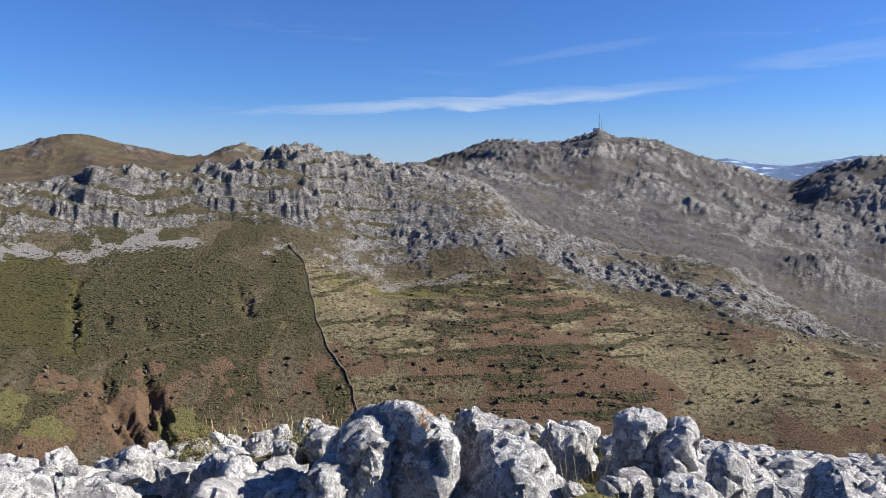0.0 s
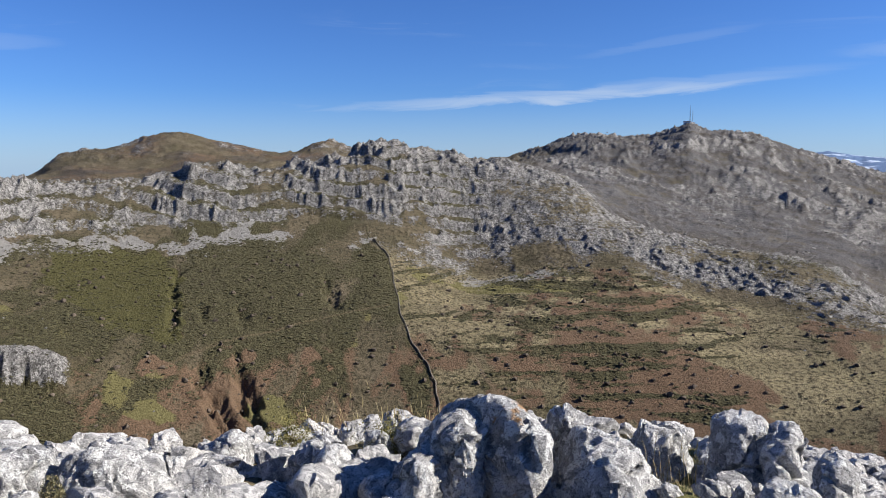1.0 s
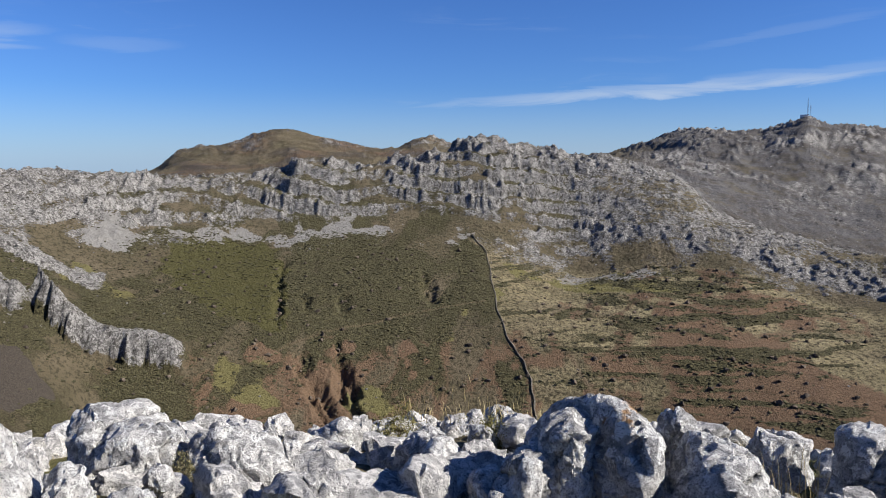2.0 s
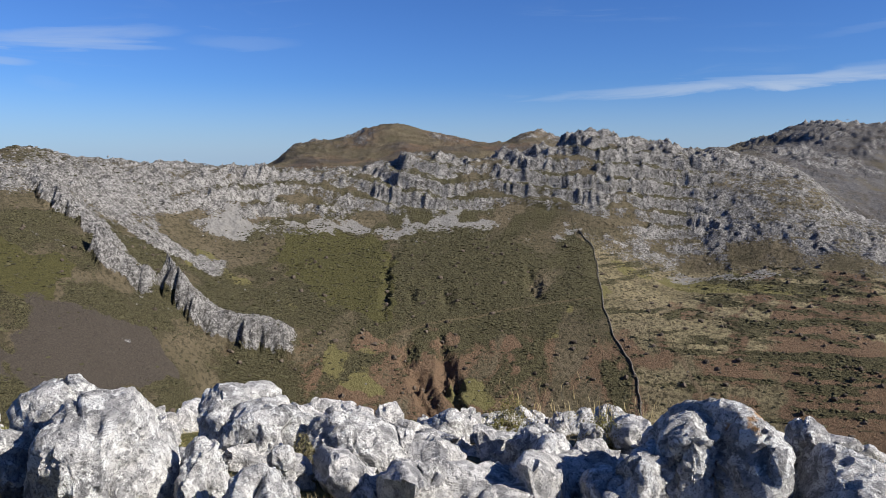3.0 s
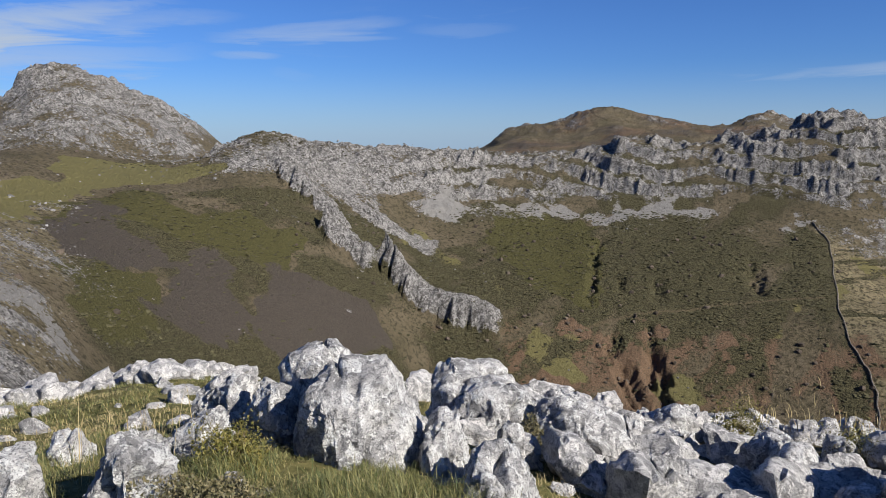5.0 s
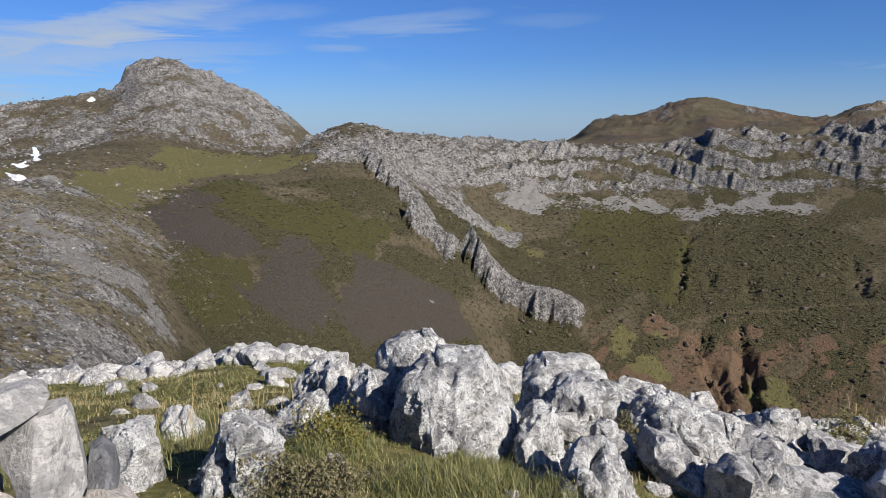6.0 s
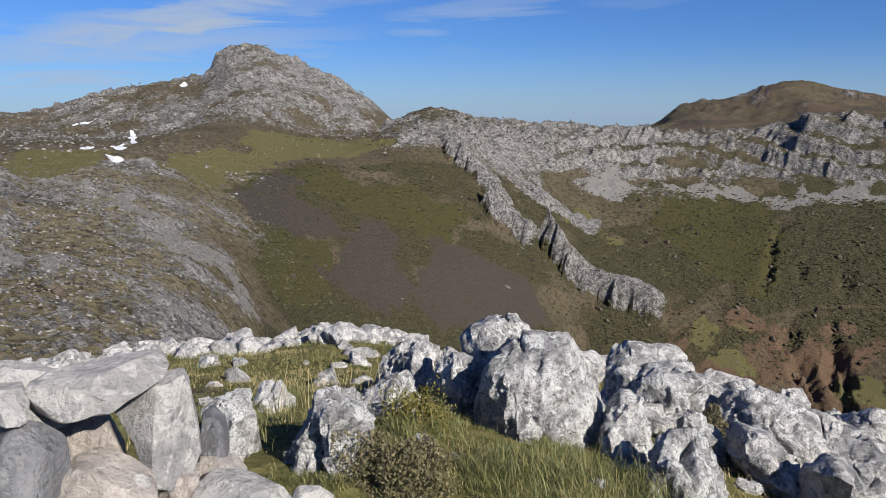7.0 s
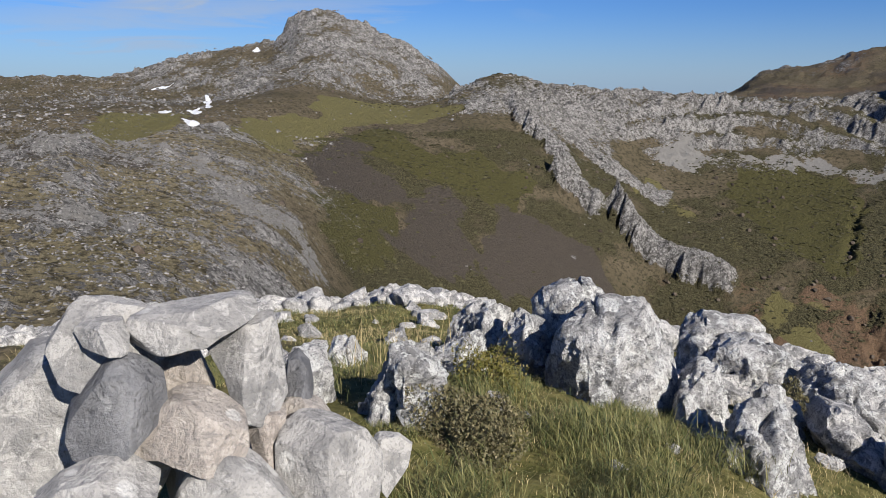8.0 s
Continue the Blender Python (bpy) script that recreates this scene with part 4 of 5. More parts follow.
boulder((-0.47, 4.58, -0.65), 6, 0.2, 0.3, None, [(-0.25, 0.39), (-0.22, 0.51), (-0.06, 0.62), (0.05, 0.63), (0.12, 0.55), (0.25, 0.41), (0.19, 0.0), (-0.07, 0.08)])
boulder((-1.86, 5.69, -1.42), 17, 0.25, 0.3, None, [(-0.18, 0.43), (-0.14, 0.65), (-0.02, 0.69), (0.13, 0.67), (0.18, 0.58), (0.12, 0.35), (-0.07, 0.0)])
boulder((-1.48, 5.18, -1.36), 15, 0.3, 0.3, (-0.01, 0.67), [(-0.25, 0.44), (-0.21, 0.71), (-0.16, 0.81), (-0.05, 0.85), (0.04, 0.8), (0.1, 0.73), (0.16, 0.59), (0.25, 0.45), (0.2, 0.0), (-0.19, 0.06)])
boulder((-0.94, 4.48, -1.05), 10, 0.3, 0.3, (0.02, 0.55), [(-0.28, 0.05), (-0.24, 0.44), (-0.17, 0.57), (-0.02, 0.64), (0.1, 0.69), (0.17, 0.58), (0.25, 0.42), (0.28, 0.0)])
boulder((-0.26, 4.71, -1.12), 2, 0.15, 0.2, None, [(-0.14, 0.34), (-0.1, 0.5), (0.01, 0.6), (0.11, 0.55), (0.14, 0.39), (0.06, 0.0)])
boulder((-1.52, 6.81, -1.49), 12, 0.2, 0.2, None, [(-0.17, 0.35), (-0.11, 0.45), (0.06, 0.4), (0.17, 0.34), (0.11, 0.0), (-0.11, 0.04)])
boulder((-2.19, 8.2, -2.05), 14, 0.2, 0.2, None, [(-0.17, 0.34), (-0.1, 0.43), (0.07, 0.4), (0.17, 0.36), (0.1, 0.0), (-0.14, 0.06)])
boulder((-3.34, 2.55, -0.81), 44, 0.4, 0.6, (-0.06, 0.73), [(-0.43, 0.48), (-0.41, 0.7), (-0.33, 0.88), (-0.27, 1.04), (-0.17, 1.14), (-0.08, 1.2), (0.07, 1.19), (0.24, 1.21), (0.32, 1.13), (0.39, 0.98), (0.42, 0.87), (0.43, 0.68), (0.37, 0.52), (0.25, 0.32), (0.16, 0.16), (-0.1, 0.0), (-0.29, 0.15)])
boulder((-3.91, 2.76, -0.5), 47, 0.2, 0.4, None, [(-0.27, 0.34), (-0.24, 0.61), (-0.17, 0.69), (-0.01, 0.75), (0.18, 0.77), (0.27, 0.67), (0.19, 0.4), (-0.06, 0.0)])
boulder((-4.4, 2.4, -0.63), 54, 0.25, 0.3, None, [(-0.29, 0.42), (-0.21, 0.53), (-0.06, 0.72), (0.03, 0.77), (0.19, 0.78), (0.29, 0.74), (0.28, 0.56), (0.18, 0.3), (0.03, 0.0), (-0.21, 0.08)])
boulder((-3.88, 2.34, -0.59), 51, 0.2, 0.3, None, [(-0.17, 0.4), (-0.15, 0.59), (-0.1, 0.72), (0.01, 0.77), (0.13, 0.76), (0.17, 0.64), (0.14, 0.37), (0.06, 0.0), (-0.12, 0.07)])
boulder((-3.26, 1.12, -0.32), 61, 0.2, 0.22, (0.02, 0.5), [(-0.26, 0.05), (-0.2, 0.36), (-0.14, 0.52), (-0.06, 0.7), (0.03, 0.8), (0.13, 0.83), (0.2, 0.76), (0.23, 0.62), (0.2, 0.45), (0.15, 0.25), (0.12, 0.0)])
boulder((-3.93, 1.94, -0.41), 55, 0.18, 0.2, None, [(-0.19, 0.35), (-0.12, 0.43), (-0.04, 0.45), (0.07, 0.52), (0.15, 0.52), (0.19, 0.47), (0.12, 0.39), (0.03, 0.26), (-0.09, 0.0)])
boulder((-4.02, 4.39, -0.97), 37, 0.3, 0.4, None, [(-0.27, 0.35), (-0.26, 0.64), (-0.17, 0.69), (-0.01, 0.69), (0.13, 0.68), (0.25, 0.56), (0.27, 0.43), (0.15, 0.13), (-0.19, 0.0)])
boulder((-2.89, 2.8, -0.62), 37, 0.2, 0.25, None, [(-0.18, 0.17), (-0.15, 0.45), (-0.1, 0.59), (-0.02, 0.68), (0.04, 0.64), (0.16, 0.67), (0.18, 0.62), (0.14, 0.49), (0.07, 0.2), (-0.06, 0.0)])
boulder((-2.46, 2.73, -0.78), 33, 0.3, 0.3, (-0.01, 0.71), [(-0.24, 0.18), (-0.2, 0.48), (-0.16, 0.68), (-0.14, 0.88), (-0.11, 0.95), (-0.06, 0.92), (0.03, 0.83), (0.14, 0.73), (0.23, 0.57), (0.24, 0.43), (0.18, 0.18), (-0.15, 0.0)])
boulder((-2.86, 4.53, -1.6), 30, 0.3, 0.45, (-0.03, 1.05), [(-0.48, 0.31), (-0.45, 0.65), (-0.4, 0.92), (-0.43, 1.08), (-0.46, 1.2), (-0.37, 1.3), (-0.2, 1.36), (0.02, 1.37), (0.15, 1.29), (0.25, 1.16), (0.32, 1.0), (0.39, 0.81), (0.48, 0.63), (0.46, 0.12), (-0.39, 0.0)])
boulder((-2.56, 4.74, -1.21), 25, 0.2, 0.3, None, [(-0.13, 0.59), (-0.11, 0.73), (-0.04, 0.78), (0.05, 0.69), (0.12, 0.53), (0.13, 0.33), (0.0, 0.0), (-0.11, 0.32)])
boulder((-3.11, 3.85, -0.82), 35, 0.12, 0.15, None, [(-0.12, 0.34), (-0.09, 0.42), (0.01, 0.44), (0.1, 0.41), (0.12, 0.3), (0.04, 0.0), (-0.1, 0.13)])
boulder((-3.61, 4.35, -1.02), 36, 0.25, 0.4, None, [(-0.37, 0.38), (-0.33, 0.61), (-0.21, 0.7), (-0.03, 0.73), (0.15, 0.68), (0.33, 0.63), (0.37, 0.47), (0.25, 0.06), (-0.11, 0.0)])
boulder((-2.12, 3.96, -1.17), 24, 0.25, 0.3, None, [(-0.29, 0.33), (-0.23, 0.62), (-0.16, 0.77), (-0.05, 0.84), (0.05, 0.92), (0.12, 0.82), (0.21, 0.65), (0.29, 0.43), (0.24, 0.03), (-0.25, 0.0)])
boulder((-2.26, 6.04, -2.3), 19, 0.4, 0.4, (0.09, 0.97), [(-0.54, 0.9), (-0.51, 1.18), (-0.45, 1.27), (-0.31, 1.37), (-0.13, 1.32), (0.08, 1.21), (0.2, 1.07), (0.32, 0.85), (0.54, 0.58), (0.47, 0.12), (-0.43, 0.0)])
boulder((-3.17, 7.09, -1.91), 22, 0.25, 0.3, None, [(-0.32, 0.34), (-0.27, 0.5), (-0.16, 0.6), (0.06, 0.65), (0.25, 0.55), (0.32, 0.44), (0.19, 0.21), (-0.12, 0.0)])
boulder((-1.81, 5.75, -1.6), 15, 0.25, 0.3, None, [(-0.34, 0.63), (-0.27, 0.76), (-0.1, 0.84), (0.09, 0.84), (0.19, 0.73), (0.34, 0.48), (0.32, 0.12), (0.04, 0.0)])
boulder((-0.99, 4.8, -1.27), 10, 0.2, 0.3, None, [(-0.35, 0.39), (-0.3, 0.56), (-0.2, 0.68), (0.0, 0.74), (0.11, 0.69), (0.24, 0.56), (0.35, 0.37), (-0.32, 0.0)])
boulder((-1.72, 9.44, -2.48), 9, 0.3, 0.3, None, [(-0.35, 0.41), (-0.23, 0.58), (-0.09, 0.7), (0.06, 0.66), (0.13, 0.59), (0.27, 0.6), (0.35, 0.48), (0.04, 0.11), (-0.29, 0.0)])
boulder((-1.99, 8.68, -2.38), 12, 0.25, 0.3, None, [(-0.22, 0.37), (-0.14, 0.56), (0.08, 0.62), (0.22, 0.49), (0.16, 0.22), (-0.18, 0.0)])
boulder((-4.14, 4.7, -1.02), 39, 0.25, 0.3, None, [(-0.5, 0.42), (-0.48, 0.57), (-0.39, 0.66), (-0.18, 0.6), (-0.08, 0.66), (0.19, 0.69), (0.34, 0.63), (0.43, 0.48), (0.5, 0.19), (0.11, 0.0), (-0.38, 0.23)])
boulder((-3.71, 0.86, -0.19), 68, 0.15, 0.2, None, [(-0.13, 0.3), (-0.11, 0.45), (-0.07, 0.5), (0.03, 0.51), (0.1, 0.46), (0.13, 0.37), (0.09, 0.19), (-0.01, 0.0), (-0.11, 0.08)])
boulder((-4.55, 1.45, -0.48), 65, 0.15, 0.2, None, [(-0.14, 0.3), (-0.09, 0.39), (-0.01, 0.44), (0.08, 0.44), (0.14, 0.37), (0.12, 0.21), (-0.07, 0.0)])
boulder((-2.99, 1.52, -0.42), 52, 0.12, 0.2, None, [(-0.17, 0.16), (-0.13, 0.33), (-0.07, 0.4), (0.03, 0.44), (0.11, 0.4), (0.15, 0.33), (0.17, 0.17), (-0.03, 0.0)])
boulder((-2.46, 1.8, -0.49), 43, 0.1, 0.2, None, [(-0.13, 0.38), (-0.1, 0.46), (-0.06, 0.48), (-0.02, 0.42), (0.05, 0.38), (0.12, 0.31), (0.13, 0.03), (-0.08, 0.0)])
boulder((-2.59, 2.21, -0.4), 39, 0.06, 0.1, None, [(-0.05, 0.3), (-0.03, 0.34), (0.01, 0.31), (0.05, 0.25), (0.03, 0.0), (-0.02, 0.06)])
boulder((-3.1, 1.55, -0.21), 53, 0.08, 0.15, None, [(-0.04, 0.27), (-0.02, 0.32), (0.03, 0.3), (0.04, 0.22), (0.0, 0.0)])
stone((-2.49, -0.28, 0.42), 86, 0.09, 0.25, None, [(-0.24, 0.11), (-0.18, 0.36), (-0.13, 0.4), (-0.06, 0.46), (-0.0, 0.46), (0.08, 0.41), (0.16, 0.27), (0.24, 0.12), (0.17, 0.02), (-0.05, 0.0)])
stone((-2.37, -0.15, 0.83), 83, 0.08, 0.1, None, [(-0.16, 0.11), (-0.14, 0.17), (-0.12, 0.21), (-0.07, 0.22), (-0.01, 0.21), (0.07, 0.18), (0.16, 0.15), (0.16, 0.07), (0.02, 0.05), (-0.03, 0.0), (-0.1, 0.0), (-0.14, 0.04)])
stone((-2.28, -0.2, 0.95), 83, 0.07, 0.07, None, [(-0.06, 0.04), (-0.05, 0.06), (-0.01, 0.07), (0.05, 0.06), (0.06, 0.03), (0.05, 0.0), (-0.04, 0.01)])
stone((-2.26, -0.0, 0.93), 77, 0.08, 0.12, None, [(-0.16, 0.04), (-0.14, 0.08), (-0.1, 0.09), (0.0, 0.09), (0.12, 0.1), (0.15, 0.09), (0.16, 0.07), (0.14, 0.05), (0.06, 0.03), (-0.0, 0.0), (-0.08, 0.0), (-0.15, 0.02)])
stone((-2.24, -0.19, 0.71), 82, 0.1, 0.1, (0.03, 0.14), [(-0.11, 0.06), (-0.1, 0.1), (-0.06, 0.16), (-0.01, 0.22), (0.03, 0.25), (0.05, 0.25), (0.09, 0.22), (0.11, 0.18), (0.11, 0.12), (0.07, 0.04), (0.02, 0.01), (-0.04, 0.0), (-0.1, 0.02)])
stone((-2.37, -0.01, 0.72), 78, 0.06, 0.12, None, [(-0.08, 0.12), (-0.07, 0.17), (-0.01, 0.18), (0.03, 0.18), (0.05, 0.12), (0.08, 0.03), (0.04, 0.0), (-0.05, 0.02)])
stone((-2.28, 0.12, 0.71), 73, 0.1, 0.12, (0.01, 0.14), [(-0.11, 0.2), (-0.08, 0.22), (0.0, 0.25), (0.08, 0.26), (0.09, 0.23), (0.1, 0.16), (0.11, 0.05), (0.08, 0.01), (0.04, 0.0), (-0.03, 0.04), (-0.05, 0.12), (-0.08, 0.17)])
stone((-2.16, -0.06, 0.67), 78, 0.08, 0.12, None, [(-0.14, 0.06), (-0.11, 0.11), (-0.07, 0.14), (-0.02, 0.17), (0.06, 0.16), (0.12, 0.14), (0.14, 0.11), (0.14, 0.05), (0.11, 0.0), (0.01, 0.02), (-0.06, 0.04), (-0.12, 0.03)])
stone((-2.21, 0.15, 0.59), 71, 0.06, 0.1, None, [(-0.05, 0.1), (-0.04, 0.14), (0.01, 0.15), (0.05, 0.13), (0.04, 0.07), (0.02, 0.0), (-0.03, 0.01)])
stone((-2.25, 0.27, 0.64), 69, 0.06, 0.1, None, [(-0.07, 0.04), (-0.05, 0.08), (-0.01, 0.09), (0.05, 0.05), (0.07, 0.02), (0.02, 0.0), (-0.05, 0.01)])
stone((-2.09, 0.27, 0.46), 67, 0.11, 0.15, (-0.01, 0.19), [(-0.14, 0.15), (-0.14, 0.21), (-0.11, 0.27), (-0.03, 0.27), (0.05, 0.25), (0.13, 0.22), (0.14, 0.17), (0.13, 0.1), (0.11, 0.0), (-0.1, 0.01), (-0.14, 0.07)])
stone((-2.05, 0.03, 0.51), 75, 0.1, 0.12, None, [(-0.15, 0.1), (-0.12, 0.17), (-0.08, 0.21), (-0.02, 0.21), (0.05, 0.17), (0.11, 0.1), (0.15, 0.01), (-0.01, 0.0), (-0.14, 0.04)])
stone((-2.1, -0.25, 0.61), 83, 0.1, 0.12, None, [(-0.13, 0.08), (-0.08, 0.12), (0.0, 0.14), (0.09, 0.14), (0.13, 0.13), (0.12, 0.08), (0.07, 0.03), (-0.03, 0.0), (-0.12, 0.04)])
stone((-2.3, 0.55, 0.35), 62, 0.06, 0.07, None, [(-0.07, 0.06), (-0.06, 0.13), (-0.04, 0.17), (0.03, 0.16), (0.07, 0.12), (0.05, 0.04), (-0.0, 0.0)])
stone((-2.31, 0.28, 0.69), 69, 0.06, 0.1, None, [(-0.04, 0.04), (-0.03, 0.11), (-0.0, 0.12), (0.03, 0.09), (0.04, 0.03), (0.02, 0.0), (-0.03, 0.0)])
stone((-2.39, 0.09, 0.35), 75, 0.06, 0.15, None, [(-0.18, 0.13), (-0.14, 0.22), (0.12, 0.2), (0.18, 0.1), (0.14, 0.0), (-0.16, 0.04)])


# ---- scattered stones and plants ----
def ico(level):
    bm = bmesh.new()
    bmesh.ops.create_icosphere(bm, subdivisions=level, radius=1.0)
    v, f = np.array([p.co[:] for p in bm.verts]), np.array([[q.index for q in t.verts] for t in bm.faces])
    bm.free()
    return v, f


def cloud(name, shape, spots, scales, mat, seed, ragged=0.3, tilt=0.3):
    """One mesh of many small lumps: shape (points, triangles), the spots (n by 3) and the scales (n by 3) of its lumps."""
    rng = np.random.default_rng(seed)
    v, f = shape
    count_n = len(spots)
    local = v[None] * (1 + ragged * rng.uniform(-1, 1, (count_n, len(v), 1)))
    local = local * scales[:, None]
    ax, ay = rng.normal(0, tilt, (2, count_n, 1))
    turn = rng.uniform(0, 2 * math.pi, (count_n, 1))
    x, y, z = local[..., 0], local[..., 1], local[..., 2]
    y, z = y * np.cos(ax) - z * np.sin(ax), y * np.sin(ax) + z * np.cos(ax)
    x, z = x * np.cos(ay) + z * np.sin(ay), -x * np.sin(ay) + z * np.cos(ay)
    x, y = x * np.cos(turn) - y * np.sin(turn), x * np.sin(turn) + y * np.cos(turn)
    p = np.stack([x, y, z], -1) + spots[:, None]
    tris = (f[None] + (np.arange(count_n) * len(v))[:, None, None]).reshape(-1, 3)
    return sheet(name, p.reshape(-1, 3), tris, mat)


def sheet(name, p, tris, mat, flat=True):
    mesh = bpy.data.meshes.new(name)
    mesh.vertices.add(len(p))
    mesh.vertices.foreach_set("co", p.astype(np.float32).ravel())
    mesh.loops.add(tris.size)
    mesh.loops.foreach_set("vertex_index", tris.astype(np.int32).ravel())
    mesh.polygons.add(len(tris))
    mesh.polygons.foreach_set("loop_start", (np.arange(len(tris)) * 3).astype(np.int32))
    mesh.update(calc_edges=True)
    mesh.polygons.foreach_set("use_smooth", np.full(len(tris), not flat))
    mesh.materials.append(mat)
    return new(name, mesh)


def scatter(seed, n, b_low, b_high, d_low, d_high, key, power=1.0):
    """Spots on the land between two bearings and distances, thick where the key (a function of the masks) is high."""
    rng = np.random.default_rng(seed)
    b, d = rng.uniform(b_low, b_high, n), np.sqrt(rng.uniform(d_low ** 2, d_high ** 2, n))
    z, masks = relief(b, d)
    keep = rng.uniform(0, 1, n) < np.clip(key(masks), 0, 1) ** power
    x, y = plan(b, d)
    return np.stack([x, y, z], -1)[keep], b[keep], d[keep]


def plain(name, low, high, rough_v=0.9, scale=6.0):
    """A rough natural surface whose lumps differ from one another."""
    m, n, shader = material(name, rough_v, 0.15)
    where = n.add("ShaderNodeNewGeometry")
    colour = n.mix(where.outputs["Random Per Island"], low, high)
    grain = n.noise(where.outputs["Position"], scale, 4, 0.65)
    colour = n.mix(n.step(grain, 0.4, 0.7, 0.0, 0.6), colour, tuple(c * 0.45 for c in low))
    finish(n, shader, colour, grain, 0.6, 0.25 / scale)
    return m


CRAG = plain("crag", (0.11, 0.106, 0.10), (0.31, 0.299, 0.284), 0.92, 0.7)


rng = np.random.default_rng(5)


def crags(name, seed, n, b_low, b_high, d_low, d_high, size, upright, key, label):
    spots, b, d = scatter(seed, n, b_low, b_high, d_low, d_high, key)
    s = rng.uniform(0.3, 1.0, len(spots)) ** 2.0 * size
    scales = np.stack([s * rng.uniform(0.4, 1.2, len(s)), s * rng.uniform(0.4, 1.0, len(s)), s * rng.uniform(0.5, 1.0, len(s)) * upright], -1)
    tagged(cloud(name, ico(1), spots, scales, CRAG, seed + 1, 0.3, 0.3), label, "rock", kind="stuff")


crags("low_crags", 64, 17000, -36, -3, 420, 690, 0.95, 0.9, lambda m: m["rock"] * 0.8, "pale limestone outcrops on the long descending ridge")
crags("crags", 1, 44000, -3, 64, 420, 660, 1.35, 0.7, lambda m: m["rock"] ** 2 * 0.8, "broken grey limestone crags standing along the cliff ridge")
crags("peak_crags", 60, 24000, 55, 98, 330, 800, 1.9, 0.55, lambda m: m["rock"] ** 1.5 * 0.8 * (1 - m["snow"]), "grey limestone blocks covering the rocky peak")
crags("slope_rocks", 62, 36000, 62, 98, 85, 330, 0.62, 0.5, lambda m: m["rock"] * 0.9, "small grey rocks strewn over the near hillside")
crags("far_crags", 3, 20000, -36, 12, 850, 1750, 2.6, 0.5, lambda m: m["rock"] * 0.5, "grey rock outcrops on the far mountain")
spots, b, d = scatter(6, 2600, -36, 98, 250, 560, lambda m: 0.3 * m["meadow"] + 0.08 * m["dry"])
s = rng.uniform(0.25, 0.9, len(spots))
tagged(cloud("field_stones", ico(1), spots, np.stack([s, s, s * 0.8], -1), CRAG, 7), "pale stones strewn over the pastures", "stone", kind="stuff")

HEATHER = plain("heather", (0.036, 0.035, 0.018), (0.098, 0.089, 0.047), 0.95, 3.0)
spots, b, d = scatter(8, 95000, -36, 74, 250, 570, lambda m: (m["heath"] * 0.5 + m["moss"] * 0.1) * (1 - m["purple"]) * (1 - m["path"]) * (1 - m["rock"]))
s = rng.uniform(0.35, 1.15, len(spots))
tagged(cloud("heather", ico(1), spots, np.stack([s * 1.3, s * 1.3, s * 0.36], -1), HEATHER, 9, 0.35, 0.15), "dark heather and gorse clumps covering the valley slope", "heather", kind="stuff")
SCRUB = plain("scrub", (0.058, 0.047, 0.036), (0.13, 0.104, 0.08), 0.95, 3.0)
spots, b, d = scatter(10, 9000, -36, 96, 110, 560, lambda m: 0.12 + 0.5 * m["cut"] + 0.4 * m["bracken"] * (1 - m["purple"]) - m["rock"] * 0.25 - m["meadow"] - m["purple"] * 0.2)
s = rng.uniform(0.3, 1.0, len(spots)) ** 2.2 * 1.8
spots[:, 2] += s * 0.25
tagged(cloud("scrub", ico(1), spots, np.stack([s, s, s * 0.85], -1), SCRUB, 11, 0.38, 0.1), "leafless brown thorn scrub dotted over the slopes", "shrub", kind="stuff")


# dry-stone field wall running down the far slope
def field_wall():
    rng2 = np.random.default_rng(12)
    b, d = np.array([p[0] for p in FIELD_WALL], float), np.array([p[1] for p in FIELD_WALL], float)
    t = np.linspace(0, len(b) - 1, 800)
    bb, dd = np.interp(t, np.arange(len(b)), b) + 0.05 * np.sin(t * 7), np.interp(t, np.arange(len(b)), d)
    z, _ = relief(bb, dd)
    x, y = plan(bb, dd)
    p = np.stack([x, y, z + 0.22], -1)
    p = np.concatenate([p, p + (0, 0, 0.4)])
    p[:, :2] += rng2.normal(0, 0.12, (len(p), 2))
    s = rng2.uniform(0.22, 0.38, (len(p), 3))
    return cloud("field_wall", ico(1), p, s, plain("wall_stone", (0.13, 0.115, 0.09), (0.26, 0.23, 0.19), 0.95, 2.0), 13, 0.3, 0.5)


tagged(field_wall(), "dry-stone field wall between heath and bracken", "wall", kind="structure")


# ---- stones of the summit ----
GREY = limestone("limestone_small", (0.57, 0.553, 0.53), (0.33, 0.323, 0.315), 0.8, world_size=True)


def stone_shapes(seed, level, kinds=7):
    """A few differing stone meshes, about 2 m across, for stones that share them."""
    shapes = []
    for k in range(kinds):
        v, f = ico(level)
        r = np.random.default_rng(seed + k)
        v = v / np.abs(v).max(1)[:, None] ** 0.4
        for _ in range(12):
            n = r.normal(size=3)
            n /= np.linalg.norm(n)
            over = v @ n
            v = v - np.maximum(over - over.max() * r.uniform(0.55, 0.9), 0)[:, None] * n * 0.95
        v = v * (1 + 0.12 * bumps(v, 0.8, seed + k) + 0.2 * (0.6 - np.abs(bumps(v, 0.42, seed + k + 9))) + 0.11 * (0.6 - np.abs(bumps(v, 0.17, seed + k + 19))))[:, None]
        mesh = bpy.data.meshes.new("limestone_block")
        mesh.from_pydata(v.tolist(), [], f.tolist())
        mesh.polygons.foreach_set("use_smooth", np.ones(len(f), bool))
        mesh.set_sharp_from_angle(angle=radians(38))
        mesh.materials.append(GREY)
        shapes.append(mesh)
    return shapes


